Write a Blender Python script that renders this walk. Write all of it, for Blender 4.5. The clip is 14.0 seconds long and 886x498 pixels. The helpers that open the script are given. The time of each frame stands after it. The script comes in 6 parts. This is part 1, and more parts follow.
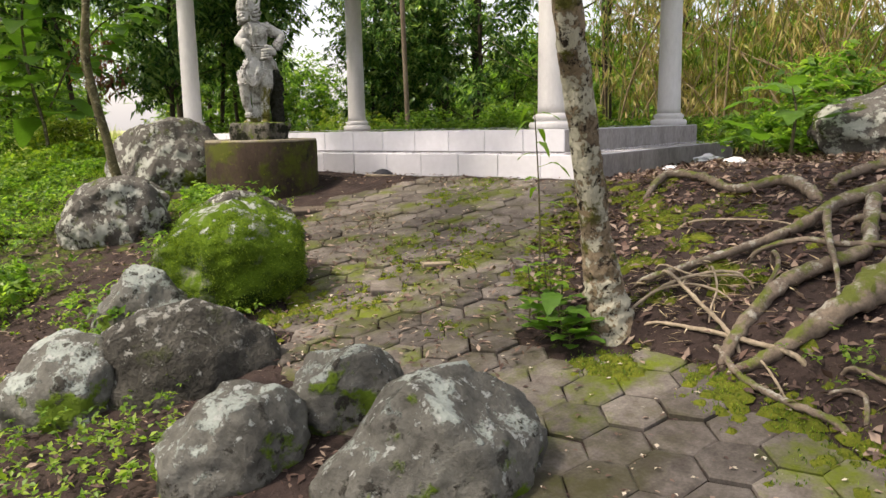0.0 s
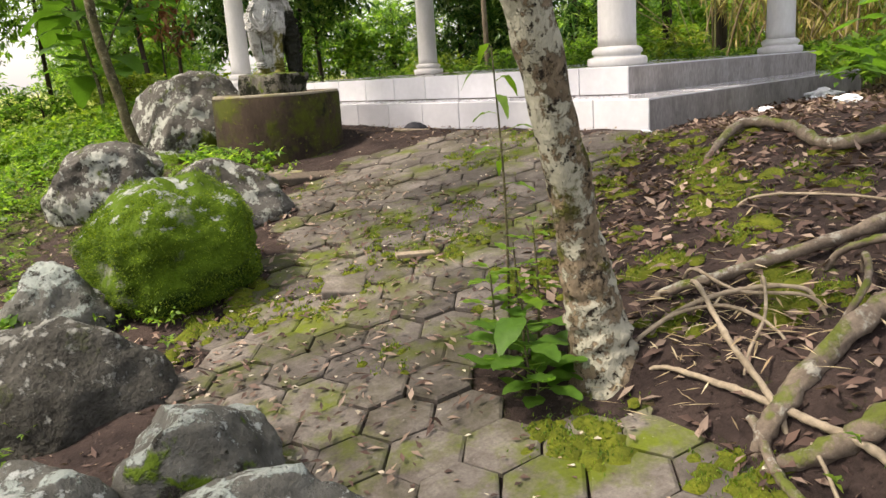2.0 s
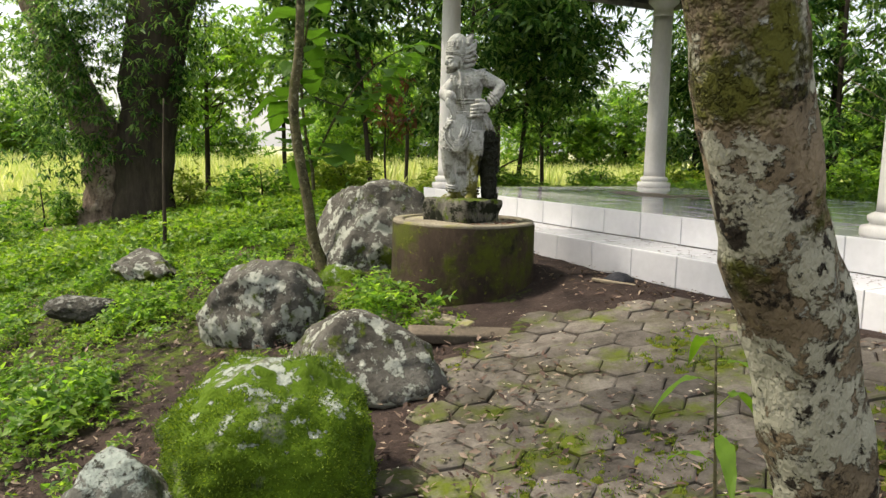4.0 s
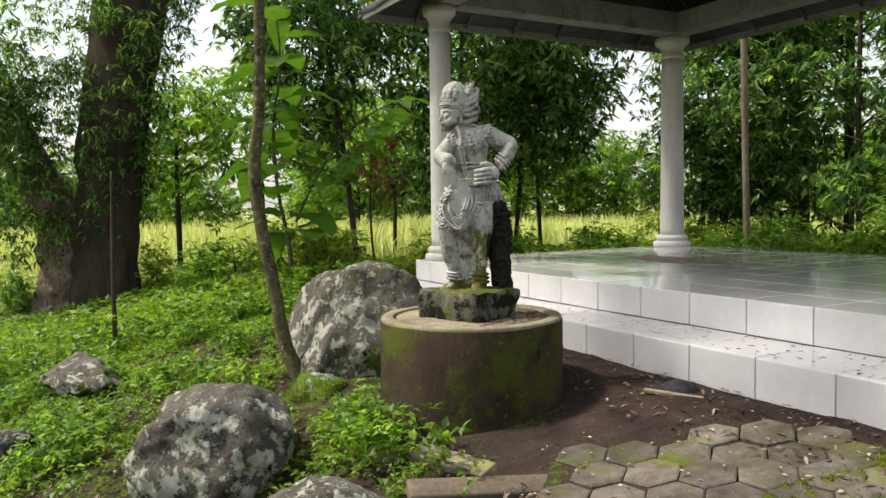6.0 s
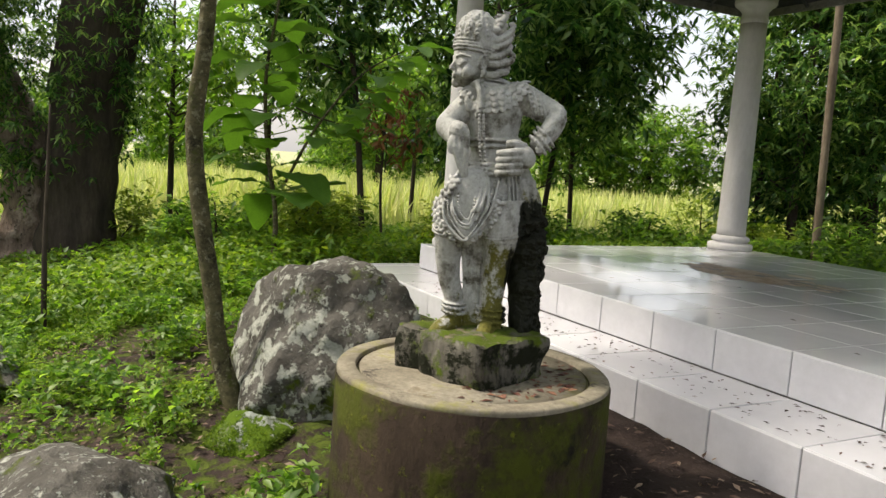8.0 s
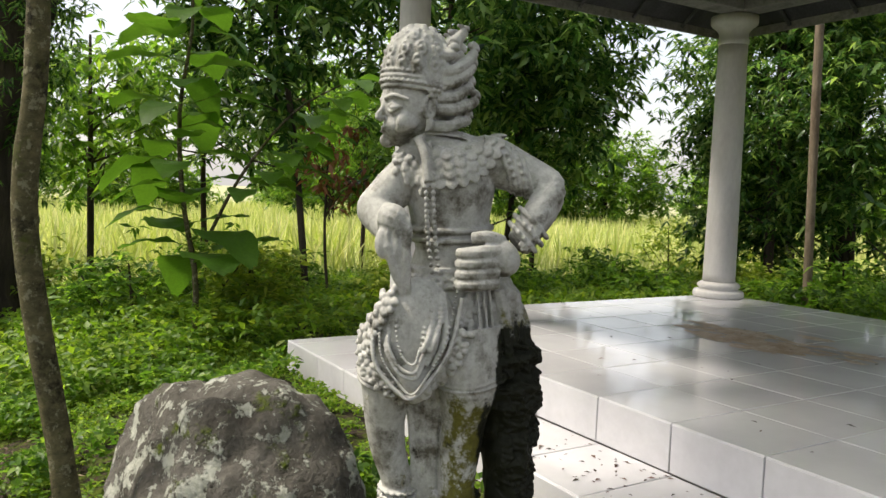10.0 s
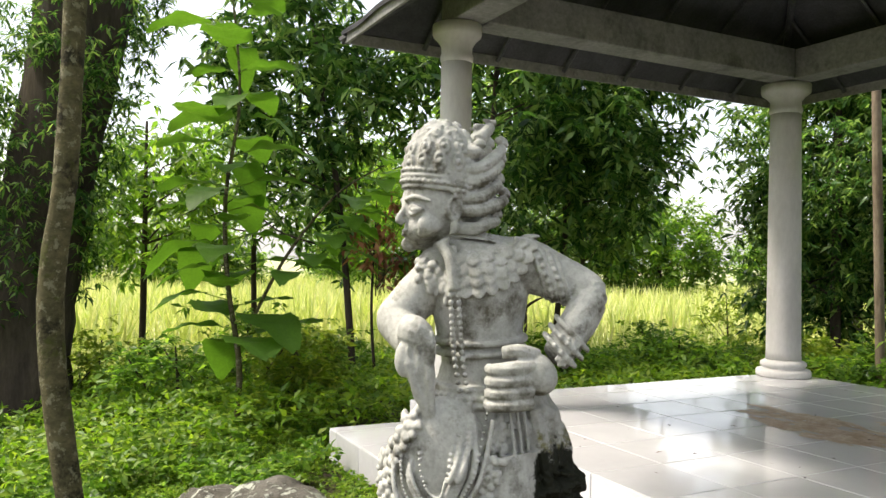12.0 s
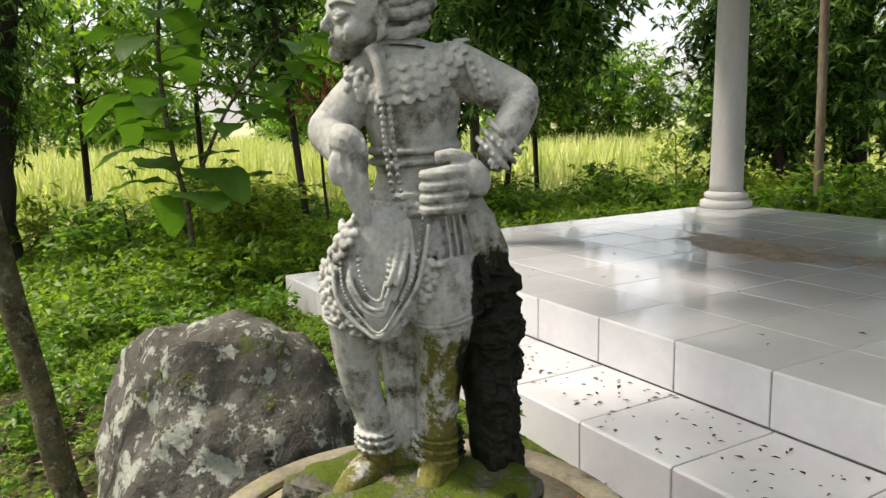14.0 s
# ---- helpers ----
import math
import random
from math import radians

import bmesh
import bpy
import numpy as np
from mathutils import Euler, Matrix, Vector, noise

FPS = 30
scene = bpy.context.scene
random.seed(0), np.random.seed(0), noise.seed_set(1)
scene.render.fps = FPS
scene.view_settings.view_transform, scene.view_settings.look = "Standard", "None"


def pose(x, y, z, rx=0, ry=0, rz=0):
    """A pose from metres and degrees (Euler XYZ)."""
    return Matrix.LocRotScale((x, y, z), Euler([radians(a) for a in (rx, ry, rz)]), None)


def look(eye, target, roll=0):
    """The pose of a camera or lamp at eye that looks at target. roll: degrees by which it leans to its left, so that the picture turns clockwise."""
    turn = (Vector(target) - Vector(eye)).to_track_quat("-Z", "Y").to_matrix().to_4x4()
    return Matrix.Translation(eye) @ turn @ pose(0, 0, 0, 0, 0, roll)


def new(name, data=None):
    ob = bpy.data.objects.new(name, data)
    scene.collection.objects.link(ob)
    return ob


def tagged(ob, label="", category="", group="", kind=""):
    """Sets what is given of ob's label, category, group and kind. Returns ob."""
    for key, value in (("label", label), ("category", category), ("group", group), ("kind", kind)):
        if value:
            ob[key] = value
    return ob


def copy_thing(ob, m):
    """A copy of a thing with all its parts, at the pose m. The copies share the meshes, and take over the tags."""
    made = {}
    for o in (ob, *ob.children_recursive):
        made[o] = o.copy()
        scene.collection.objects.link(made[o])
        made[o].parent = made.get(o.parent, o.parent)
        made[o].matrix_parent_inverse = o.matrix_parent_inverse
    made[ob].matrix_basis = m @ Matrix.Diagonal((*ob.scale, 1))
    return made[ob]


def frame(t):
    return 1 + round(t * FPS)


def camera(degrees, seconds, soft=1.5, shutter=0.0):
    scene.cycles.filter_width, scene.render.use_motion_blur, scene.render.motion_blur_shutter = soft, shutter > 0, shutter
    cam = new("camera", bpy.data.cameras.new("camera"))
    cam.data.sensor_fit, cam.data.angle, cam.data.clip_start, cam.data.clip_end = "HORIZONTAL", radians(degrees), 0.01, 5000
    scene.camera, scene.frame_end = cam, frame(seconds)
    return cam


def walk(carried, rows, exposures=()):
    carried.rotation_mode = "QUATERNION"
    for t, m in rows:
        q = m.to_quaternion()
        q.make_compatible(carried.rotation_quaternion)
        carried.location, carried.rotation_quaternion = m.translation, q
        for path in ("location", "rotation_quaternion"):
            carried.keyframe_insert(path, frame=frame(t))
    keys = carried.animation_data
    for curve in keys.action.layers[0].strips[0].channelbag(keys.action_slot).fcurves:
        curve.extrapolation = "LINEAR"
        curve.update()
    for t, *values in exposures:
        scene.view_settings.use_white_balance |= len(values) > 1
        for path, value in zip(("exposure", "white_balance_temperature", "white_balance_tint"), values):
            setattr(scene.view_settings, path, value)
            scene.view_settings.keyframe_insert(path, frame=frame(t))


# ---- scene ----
cam = camera(60.1, 14.0)
PATH = [
    (0, (0.269, 0.008, 1.27), (-0.888, 1.608, 0.948), -1.1),
    (0.5, (0.259, 0.244, 1.278), (-0.957, 1.8, 0.959), -3.3),
    (1, (0.199, 0.58, 1.268), (-0.899, 2.213, 0.912), -2.5),
    (1.5, (0.203, 0.913, 1.256), (-0.893, 2.541, 0.87), -4.3),
    (2, (0.153, 1.206, 1.275), (-1.232, 2.574, 0.815), -3.7),
    (2.3, (0.038, 1.335, 1.289), (-1.413, 2.636, 0.842), 0.8),
    (2.5, (-0.009, 1.461, 1.303), (-1.526, 2.718, 0.96), 3.1),
    (3, (-0.172, 1.66, 1.387), (-1.707, 2.878, 0.987), -0.7),
    (3.5, (-0.407, 1.859, 1.425), (-2.059, 2.959, 1.174), 3.5),
    (4, (-0.518, 1.983, 1.631), (-2.257, 2.937, 1.374), 1.3),
    (4.2, (-0.57, 2.017, 1.653), (-2.315, 2.953, 1.373), 2.2),
    (6.3, (-1.752, 2.561, 1.784), (-3.484, 3.558, 1.714), -0.7),
    (6.5, (-1.886, 2.613, 1.802), (-3.593, 3.654, 1.778), 0.9),
    (7, (-2.192, 2.822, 1.835), (-3.824, 3.97, 1.696), -1.0),
    (7.5, (-2.462, 3.06, 1.865), (-4.177, 4.077, 1.718), 3.7),
    (8, (-2.72, 3.237, 1.88), (-4.476, 4.167, 1.653), 3.9),
    (8.5, (-2.976, 3.377, 1.941), (-4.692, 4.392, 1.786), 2.4),
    (8.7, (-3.066, 3.438, 1.96), (-4.79, 4.443, 1.822), 1.2),
    (10.8, (-3.721, 3.814, 2.075), (-5.424, 4.853, 1.933), 2.7),
    (11, (-3.718, 3.812, 2.083), (-5.479, 4.755, 1.988), 4.0),
    (11.5, (-3.707, 3.843, 2.104), (-5.49, 4.749, 2.105), 2.1),
    (12, (-3.697, 3.864, 2.116), (-5.479, 4.771, 2.147), 1.0),
    (12.5, (-3.705, 3.874, 2.111), (-5.483, 4.788, 2.088), 0.0),
    (13, (-3.722, 3.892, 2.064), (-5.461, 4.853, 1.838), -0.5),
    (13.5, (-3.695, 3.882, 2.036), (-5.413, 4.845, 1.693), -0.8),
    (14, (-3.673, 3.898, 2.025), (-5.376, 4.891, 1.684), -1.3),
]
walk(cam, [(t, look(eye, target, roll)) for t, eye, target, roll in PATH], [(0, 1.2, 7000, 16), (1, 1.4, 7000, 17), (2, 1.36, 7000, 15), (3, 1.26, 6950, 10), (4, 1.18, 6950, 8), (6.5, 1.0, 6850, 10), (7, 0.96, 6850, 10), (8.5, 0.98, 6850, 11), (11, 1.1, 6850, 10), (11.5, 1.4, 6850, 10), (12, 1.46, 6850, 10), (12.5, 1.24, 6850, 9), (13.5, 1.1, 6850, 11), (14, 1.06, 6850, 10)])

# ---- world, sun, exposure ----
SUN_AZ, SUN_EL = 214.0, 56.0       # compass-like angle of the sun measured from +y clockwise, and its height
world = bpy.data.worlds.new("sky")
scene.world = world
world.use_nodes = True
wn = world.node_tree
sky = wn.nodes.new("ShaderNodeTexSky")
sky.sky_type = "NISHITA"
sky.sun_disc = False
sky.sun_elevation = radians(SUN_EL)
sky.sun_rotation = radians(SUN_AZ)
sky.dust_density = 4.0
sky.air_density = 1.0
sky.ozone_density = 0.6
haze = wn.nodes.new("ShaderNodeMix")     # thin bright overcast over the clear sky
haze.data_type = "RGBA"
haze.inputs[0].default_value = 0.4
haze.inputs[7].default_value = (6.0, 6.0, 6.1, 1)
wn.links.new(sky.outputs[0], haze.inputs[6])
wn.links.new(haze.outputs[2], wn.nodes["Background"].inputs[0])
wn.nodes["Background"].inputs[1].default_value = 0.128
sun = new("sun", bpy.data.lights.new("sun", "SUN"))
sun.data.energy, sun.data.angle, sun.data.color = 2.7, radians(6), (1.0, 0.95, 0.86)
_sd = Vector((math.sin(radians(SUN_AZ)) * math.cos(radians(SUN_EL)), math.cos(radians(SUN_AZ)) * math.cos(radians(SUN_EL)), math.sin(radians(SUN_EL))))
sun.matrix_basis = look(_sd * 60, (0, 0, 0))



# ---- materials ----
def nodes_of(name):
    m = bpy.data.materials.new(name)
    m.use_nodes = True
    return m, m.node_tree, m.node_tree.nodes["Principled BSDF"]


def noise_node(nt, scale, detail=5.0, rough=0.6, vec=None, stretch=None):
    n = nt.nodes.new("ShaderNodeTexNoise")
    n.inputs["Scale"].default_value, n.inputs["Detail"].default_value, n.inputs["Roughness"].default_value = scale, detail, rough
    if vec is None:
        vec = nt.nodes.new("ShaderNodeNewGeometry").outputs["Position"]
    if stretch:
        mp = nt.nodes.new("ShaderNodeMapping")
        mp.inputs["Scale"].default_value = stretch
        nt.links.new(vec, mp.inputs[0])
        vec = mp.outputs[0]
    nt.links.new(vec, n.inputs["Vector"])
    return n


def ramp(nt, src, a, b, ca=(0, 0, 0, 1), cb=(1, 1, 1, 1)):
    r = nt.nodes.new("ShaderNodeValToRGB")
    r.color_ramp.elements[0].position, r.color_ramp.elements[1].position = a, b
    r.color_ramp.elements[0].color, r.color_ramp.elements[1].color = ca, cb
    nt.links.new(src, r.inputs[0])
    return r


def mix(nt, fac, a, b, kind="MIX"):
    m = nt.nodes.new("ShaderNodeMix")
    m.data_type, m.blend_type = "RGBA", kind
    for s, i in ((fac, 0), (a, 6), (b, 7)):
        if isinstance(s, (int, float)):
            m.inputs[i].default_value = s
        elif isinstance(s, tuple):
            m.inputs[i].default_value = (*s[:3], 1)
        else:
            nt.links.new(s, m.inputs[i])
    return m.outputs[2]


def calc(nt, op, a, b=0.0, c=0.0, clamp=False):
    m = nt.nodes.new("ShaderNodeMath")
    m.operation, m.use_clamp = op, clamp
    for i, s in enumerate((a, b, c)):
        if isinstance(s, (int, float)):
            m.inputs[i].default_value = s
        else:
            nt.links.new(s, m.inputs[i])
    return m.outputs[0]


def surface(name, c1, c2, scale=6.0, rough=0.85, bump=0.3, depth=0.01, fine=60.0, layers=(), stretch=None, vary=0.0, metal=0.0, attr=None, spec=0.16, contrast=0.6):
    """Two colours mixed by noise, fine grain, stains and painted shade in layers (colour, scale, lo, hi, up), relief.
    up: 1 keeps a layer to upward faces, -1 to lower ones.
    """
    m, nt, bsdf = nodes_of(name)
    base = noise_node(nt, scale, 6, 0.65, stretch=stretch)
    col = mix(nt, ramp(nt, base.outputs[0], 0.35, 0.65).outputs[0], c1, c2)
    grain = noise_node(nt, fine, 4, 0.7, stretch=stretch)
    col = mix(nt, contrast, col, ramp(nt, grain.outputs[0], 0.25, 0.75, (0.45, 0.45, 0.45, 1), (1.45, 1.45, 1.45, 1)).outputs[0], "MULTIPLY")
    height = calc(nt, "ADD", calc(nt, "MULTIPLY", base.outputs[0], 0.6), calc(nt, "MULTIPLY", grain.outputs[0], 0.4))
    geo = nt.nodes.new("ShaderNodeNewGeometry")
    sep = nt.nodes.new("ShaderNodeSeparateXYZ")
    nt.links.new(geo.outputs["Normal"], sep.inputs[0])
    for color, sc, lo, hi, up in layers:
        n = noise_node(nt, sc, 6, 0.7)
        v = n.outputs[0]
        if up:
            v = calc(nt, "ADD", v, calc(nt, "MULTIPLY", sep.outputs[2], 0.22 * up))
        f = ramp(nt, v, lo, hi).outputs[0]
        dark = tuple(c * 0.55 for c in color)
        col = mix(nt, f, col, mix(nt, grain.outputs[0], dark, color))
        height = calc(nt, "ADD", height, calc(nt, "MULTIPLY", f, 0.25))
    for attr in (() if not attr else (attr,) if isinstance(attr[0], str) else attr):
        at = nt.nodes.new("ShaderNodeAttribute")
        at.attribute_name = attr[0]
        n = noise_node(nt, attr[2], 6, 0.75)
        v = calc(nt, "ADD", at.outputs["Fac"], calc(nt, "MULTIPLY", calc(nt, "SUBTRACT", n.outputs[0], 0.5), 1.6))
        f = ramp(nt, v, 0.42, 0.58).outputs[0]
        dark = tuple(c * 0.45 for c in attr[1])
        col = mix(nt, f, col, mix(nt, ramp(nt, grain.outputs[0], 0.3, 0.7).outputs[0], dark, attr[1]))
        height = calc(nt, "ADD", height, calc(nt, "MULTIPLY", f, 0.3))
    if vary:
        oi = nt.nodes.new("ShaderNodeObjectInfo")
        rv = ramp(nt, oi.outputs["Random"], 0, 1, (1 - vary, 1 - vary, 1 - vary, 1), (1 + vary, 1 + vary, 1 + vary, 1)).outputs[0]
        col = mix(nt, 1.0, col, rv, "MULTIPLY")
    nt.links.new(col, bsdf.inputs["Base Color"])
    bsdf.inputs["Roughness"].default_value = rough
    bsdf.inputs["Metallic"].default_value = metal
    bsdf.inputs["Specular IOR Level"].default_value = spec
    bp = nt.nodes.new("ShaderNodeBump")
    bp.inputs["Strength"].default_value, bp.inputs["Distance"].default_value = bump, depth
    nt.links.new(height, bp.inputs["Height"])
    nt.links.new(bp.outputs[0], bsdf.inputs["Normal"])
    return m


def leaf_material(name, c1, c2, c3, rough=0.45, through_light=0.4):
    """Leaf: colour by leaf, part of the light goes through."""
    m, nt, bsdf = nodes_of(name)
    geo = nt.nodes.new("ShaderNodeNewGeometry")
    r = nt.nodes.new("ShaderNodeValToRGB")
    r.color_ramp.elements[0].color, r.color_ramp.elements[1].color = (*c1, 1), (*c3, 1)
    e = r.color_ramp.elements.new(0.55)
    e.color = (*c2, 1)
    nt.links.new(geo.outputs["Random Per Island"], r.inputs[0])
    patch = noise_node(nt, 1.3, 3)
    col = mix(nt, 0.7, r.outputs[0], ramp(nt, patch.outputs[0], 0.3, 0.7, (0.6, 0.65, 0.6, 1), (1.35, 1.3, 1.2, 1)).outputs[0], "MULTIPLY")
    vein = noise_node(nt, 45, 3)
    col = mix(nt, 0.35, col, ramp(nt, vein.outputs[0], 0.3, 0.7, (0.6, 0.6, 0.6, 1), (1.3, 1.3, 1.3, 1)).outputs[0], "MULTIPLY")
    nt.links.new(col, bsdf.inputs["Base Color"])
    bsdf.inputs["Roughness"].default_value = rough
    bsdf.inputs["Specular IOR Level"].default_value = 0.4
    tr = nt.nodes.new("ShaderNodeBsdfTranslucent")
    warm = mix(nt, 1.0, col, (1.45, 1.5, 0.8), "MULTIPLY")
    nt.links.new(warm, tr.inputs[0])
    ms = nt.nodes.new("ShaderNodeMixShader")
    ms.inputs[0].default_value = through_light
    nt.links.new(bsdf.outputs[0], ms.inputs[1])
    nt.links.new(tr.outputs[0], ms.inputs[2])
    nt.links.new(ms.outputs[0], nt.nodes["Material Output"].inputs[0])
    return m


MOSS = (0.16, 0.23, 0.02)
M_SOIL = surface("soil", (0.022, 0.015, 0.013), (0.052, 0.036, 0.03), 5, 0.95, 0.8, 0.03, 70,
                 layers=(((0.17, 0.125, 0.105), 38, 0.60, 0.68, 0), ((0.022, 0.016, 0.013), 24, 0.60, 0.70, 0)), attr=(("moss", (0.085, 0.115, 0.016), 9), ("field", (0.50, 0.50, 0.28), 3)))
M_PAVER = surface("paver_concrete", (0.07, 0.059, 0.049), (0.15, 0.132, 0.113), 9, 0.88, 0.6, 0.008, 90, vary=0.3,
                  layers=(((0.10, 0.125, 0.012), 2.1, 0.50, 0.62, 0), ((0.07, 0.066, 0.03), 1.4, 0.52, 0.68, 0), ((0.30, 0.28, 0.24), 30, 0.66, 0.74, 0)))
M_ROCK = surface("rock_lichen", (0.05, 0.045, 0.037), (0.12, 0.112, 0.098), 5, 0.9, 0.75, 0.05, 44,
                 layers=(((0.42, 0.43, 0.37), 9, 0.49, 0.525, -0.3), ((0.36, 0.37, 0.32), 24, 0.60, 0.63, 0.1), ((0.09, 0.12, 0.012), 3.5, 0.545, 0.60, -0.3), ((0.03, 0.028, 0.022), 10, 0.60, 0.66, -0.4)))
M_ROCK_PALE = surface("rock_pale_lichen", (0.06, 0.058, 0.049), (0.135, 0.133, 0.115), 6, 0.9, 0.7, 0.04, 42,
                      layers=(((0.30, 0.335, 0.30), 6, 0.66, 0.69, 0.9), ((0.36, 0.38, 0.35), 20, 0.62, 0.65, 0.3), ((0.10, 0.155, 0.014), 4, 0.5, 0.56, -0.8), ((0.045, 0.042, 0.034), 12, 0.58, 0.64, 0)))
M_ROCK_DARK = surface("rock_dark", (0.028, 0.026, 0.021), (0.07, 0.066, 0.055), 5, 0.9, 1.0, 0.05, 40,
                      layers=(((0.26, 0.26, 0.23), 18, 0.66, 0.70, 0.8), ((0.07, 0.085, 0.02), 6, 0.58, 0.7, 0)))
# second layer darkens the moss on lower faces: shade put into the colour
M_ROCK_MOSS = surface("rock_mossy_shaded", (0.16, 0.155, 0.13), (0.27, 0.26, 0.23), 5, 0.95, 1.0, 0.03, 60,
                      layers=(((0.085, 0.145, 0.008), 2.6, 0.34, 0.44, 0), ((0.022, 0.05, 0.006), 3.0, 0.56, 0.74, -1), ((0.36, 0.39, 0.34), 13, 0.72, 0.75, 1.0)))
M_TILE = surface("white_tile", (0.62, 0.61, 0.63), (0.56, 0.55, 0.57), 2.5, 0.065, 0.05, 0.002, 20, spec=0.5, contrast=0.08, vary=0.05,
                 layers=(((0.45, 0.40, 0.36), 5, 0.72, 0.95, 0),))
M_RISER = surface("white_riser_tile", (0.61, 0.60, 0.62), (0.54, 0.53, 0.55), 3, 0.22, 0.05, 0.002, 20, spec=0.5, contrast=0.1, vary=0.06,
                  layers=(((0.42, 0.40, 0.37), 6, 0.68, 0.95, 0),))
M_CEMENT = surface("bare_cement_side", (0.2, 0.18, 0.17), (0.32, 0.295, 0.28), 4, 0.9, 0.4, 0.006, 50,
                   layers=(((0.16, 0.15, 0.13), 5, 0.58, 0.75, -0.5),), stretch=(1, 1, 0.4))
M_COLUMN = surface("column_paint", (0.60, 0.585, 0.575), (0.50, 0.48, 0.465), 3, 0.65, 0.2, 0.004, 40, stretch=(1, 1, 0.35), contrast=0.15,
                   layers=(((0.42, 0.39, 0.35), 7, 0.66, 0.82, 0),))
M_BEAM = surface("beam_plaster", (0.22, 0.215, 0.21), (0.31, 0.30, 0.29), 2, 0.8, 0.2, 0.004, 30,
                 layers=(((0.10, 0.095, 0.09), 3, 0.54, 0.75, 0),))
M_ROOF = surface("roof_sheet_underside", (0.045, 0.045, 0.05), (0.085, 0.085, 0.092), 3, 0.7, 0.2, 0.004)
M_STEEL = surface("roof_steel", (0.06, 0.06, 0.065), (0.10, 0.10, 0.105), 10, 0.5, 0.1, 0.002)
M_PED = surface("pedestal_mossy_cement", (0.022, 0.015, 0.011), (0.052, 0.036, 0.024), 3.0, 0.9, 0.9, 0.015, 45, stretch=(1, 1, 0.5),
                layers=(((0.062, 0.072, 0.008), 3.2, 0.47, 0.60, -0.2), ((0.13, 0.14, 0.015), 22, 0.60, 0.68, 0), ((0.014, 0.011, 0.009), 4, 0.53, 0.66, 0)))
M_PEDTOP = surface("pedestal_top_cement", (0.15, 0.13, 0.095), (0.27, 0.24, 0.18), 4, 0.9, 0.4, 0.008, 50,
                   layers=(((0.17, 0.13, 0.08), 5, 0.60, 0.72, 0), ((0.26, 0.25, 0.07), 3, 0.58, 0.7, 0), ((0.07, 0.06, 0.05), 7, 0.60, 0.68, 0)))
M_PLINTH = surface("plinth_mossy", (0.06, 0.054, 0.043), (0.15, 0.14, 0.115), 9, 0.95, 0.9, 0.015, 50, stretch=(1, 1, 0.35),
                   layers=(((0.085, 0.12, 0.012), 9, 0.52, 0.62, 0.6), ((0.016, 0.018, 0.009), 11, 0.47, 0.55, -0.7), ((0.20, 0.17, 0.12), 16, 0.64, 0.70, 0.4)))
# brown layer thickened, more on lower faces, to paint in shade of the carving
M_STATUE = surface("statue_stone", (0.29, 0.285, 0.26), (0.45, 0.445, 0.42), 6, 0.62, 0.45, 0.004, 70,
                   layers=(((0.13, 0.118, 0.092), 13, 0.51, 0.67, -0.4), ((0.55, 0.54, 0.52), 18, 0.61, 0.71, 0.5)), attr=(("moss", (0.15, 0.14, 0.03), 20), ("soot", (0.016, 0.017, 0.010), 26)), contrast=0.5)
M_BARK = surface("bark_lichen", (0.11, 0.085, 0.056), (0.26, 0.20, 0.13), 9, 0.95, 1.0, 0.03, 40, stretch=(1, 1, 0.6),
                 layers=(((0.44, 0.42, 0.32), 8, 0.48, 0.505, 0), ((0.24, 0.18, 0.11), 17, 0.56, 0.60, 0), ((0.035, 0.027, 0.02), 26, 0.57, 0.61, 0), ((0.12, 0.12, 0.025), 5, 0.55, 0.62, 0), ((0.42, 0.42, 0.36), 38, 0.63, 0.66, 0)))
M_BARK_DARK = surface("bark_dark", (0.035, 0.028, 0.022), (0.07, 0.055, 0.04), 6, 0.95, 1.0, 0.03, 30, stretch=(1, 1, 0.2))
# flaking bark, paled overall to stand for sunlight on the side trunk
M_BARK_BIG = surface("bark_flaky_sunlit", (0.12, 0.085, 0.065), (0.26, 0.19, 0.15), 6, 0.95, 1.0, 0.05, 24, stretch=(1, 1, 0.25),
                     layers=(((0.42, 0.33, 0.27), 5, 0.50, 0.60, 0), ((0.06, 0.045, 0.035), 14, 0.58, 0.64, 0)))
M_BARK_SAP = surface("bark_sapling", (0.055, 0.05, 0.025), (0.12, 0.105, 0.055), 14, 0.9, 0.8, 0.008, 60, stretch=(1, 1, 1.6),
                     layers=(((0.03, 0.027, 0.016), 9, 0.54, 0.62, 0), ((0.24, 0.225, 0.145), 26, 0.55, 0.60, 0), ((0.075, 0.085, 0.02), 8, 0.55, 0.64, 0)))
M_BARK_PALE = surface("bark_pale", (0.13, 0.10, 0.07), (0.22, 0.18, 0.13), 8, 0.9, 0.5, 0.008, 40, stretch=(1, 1, 0.3))
M_ROOT = surface("root_bark", (0.10, 0.078, 0.06), (0.20, 0.16, 0.12), 12, 0.95, 0.8, 0.012, 60,
                 layers=(((0.36, 0.34, 0.28), 16, 0.60, 0.68, 0.5), ((0.12, 0.14, 0.03), 7, 0.58, 0.68, 0.6)))
M_TWIG = surface("dead_twig", (0.20, 0.16, 0.11), (0.34, 0.28, 0.2), 14, 0.9, 0.5, 0.004, 60)
M_CULM = surface("dry_culm", (0.17, 0.125, 0.07), (0.32, 0.25, 0.15), 9, 0.7, 0.2, 0.003, 40)
M_CULM_GREEN = surface("bamboo_culm", (0.10, 0.12, 0.04), (0.18, 0.18, 0.07), 9, 0.6, 0.2, 0.003, 40)
M_PLASTIC = surface("plastic_litter", (0.72, 0.73, 0.75), (0.62, 0.63, 0.66), 12, 0.4, 0.3, 0.006)
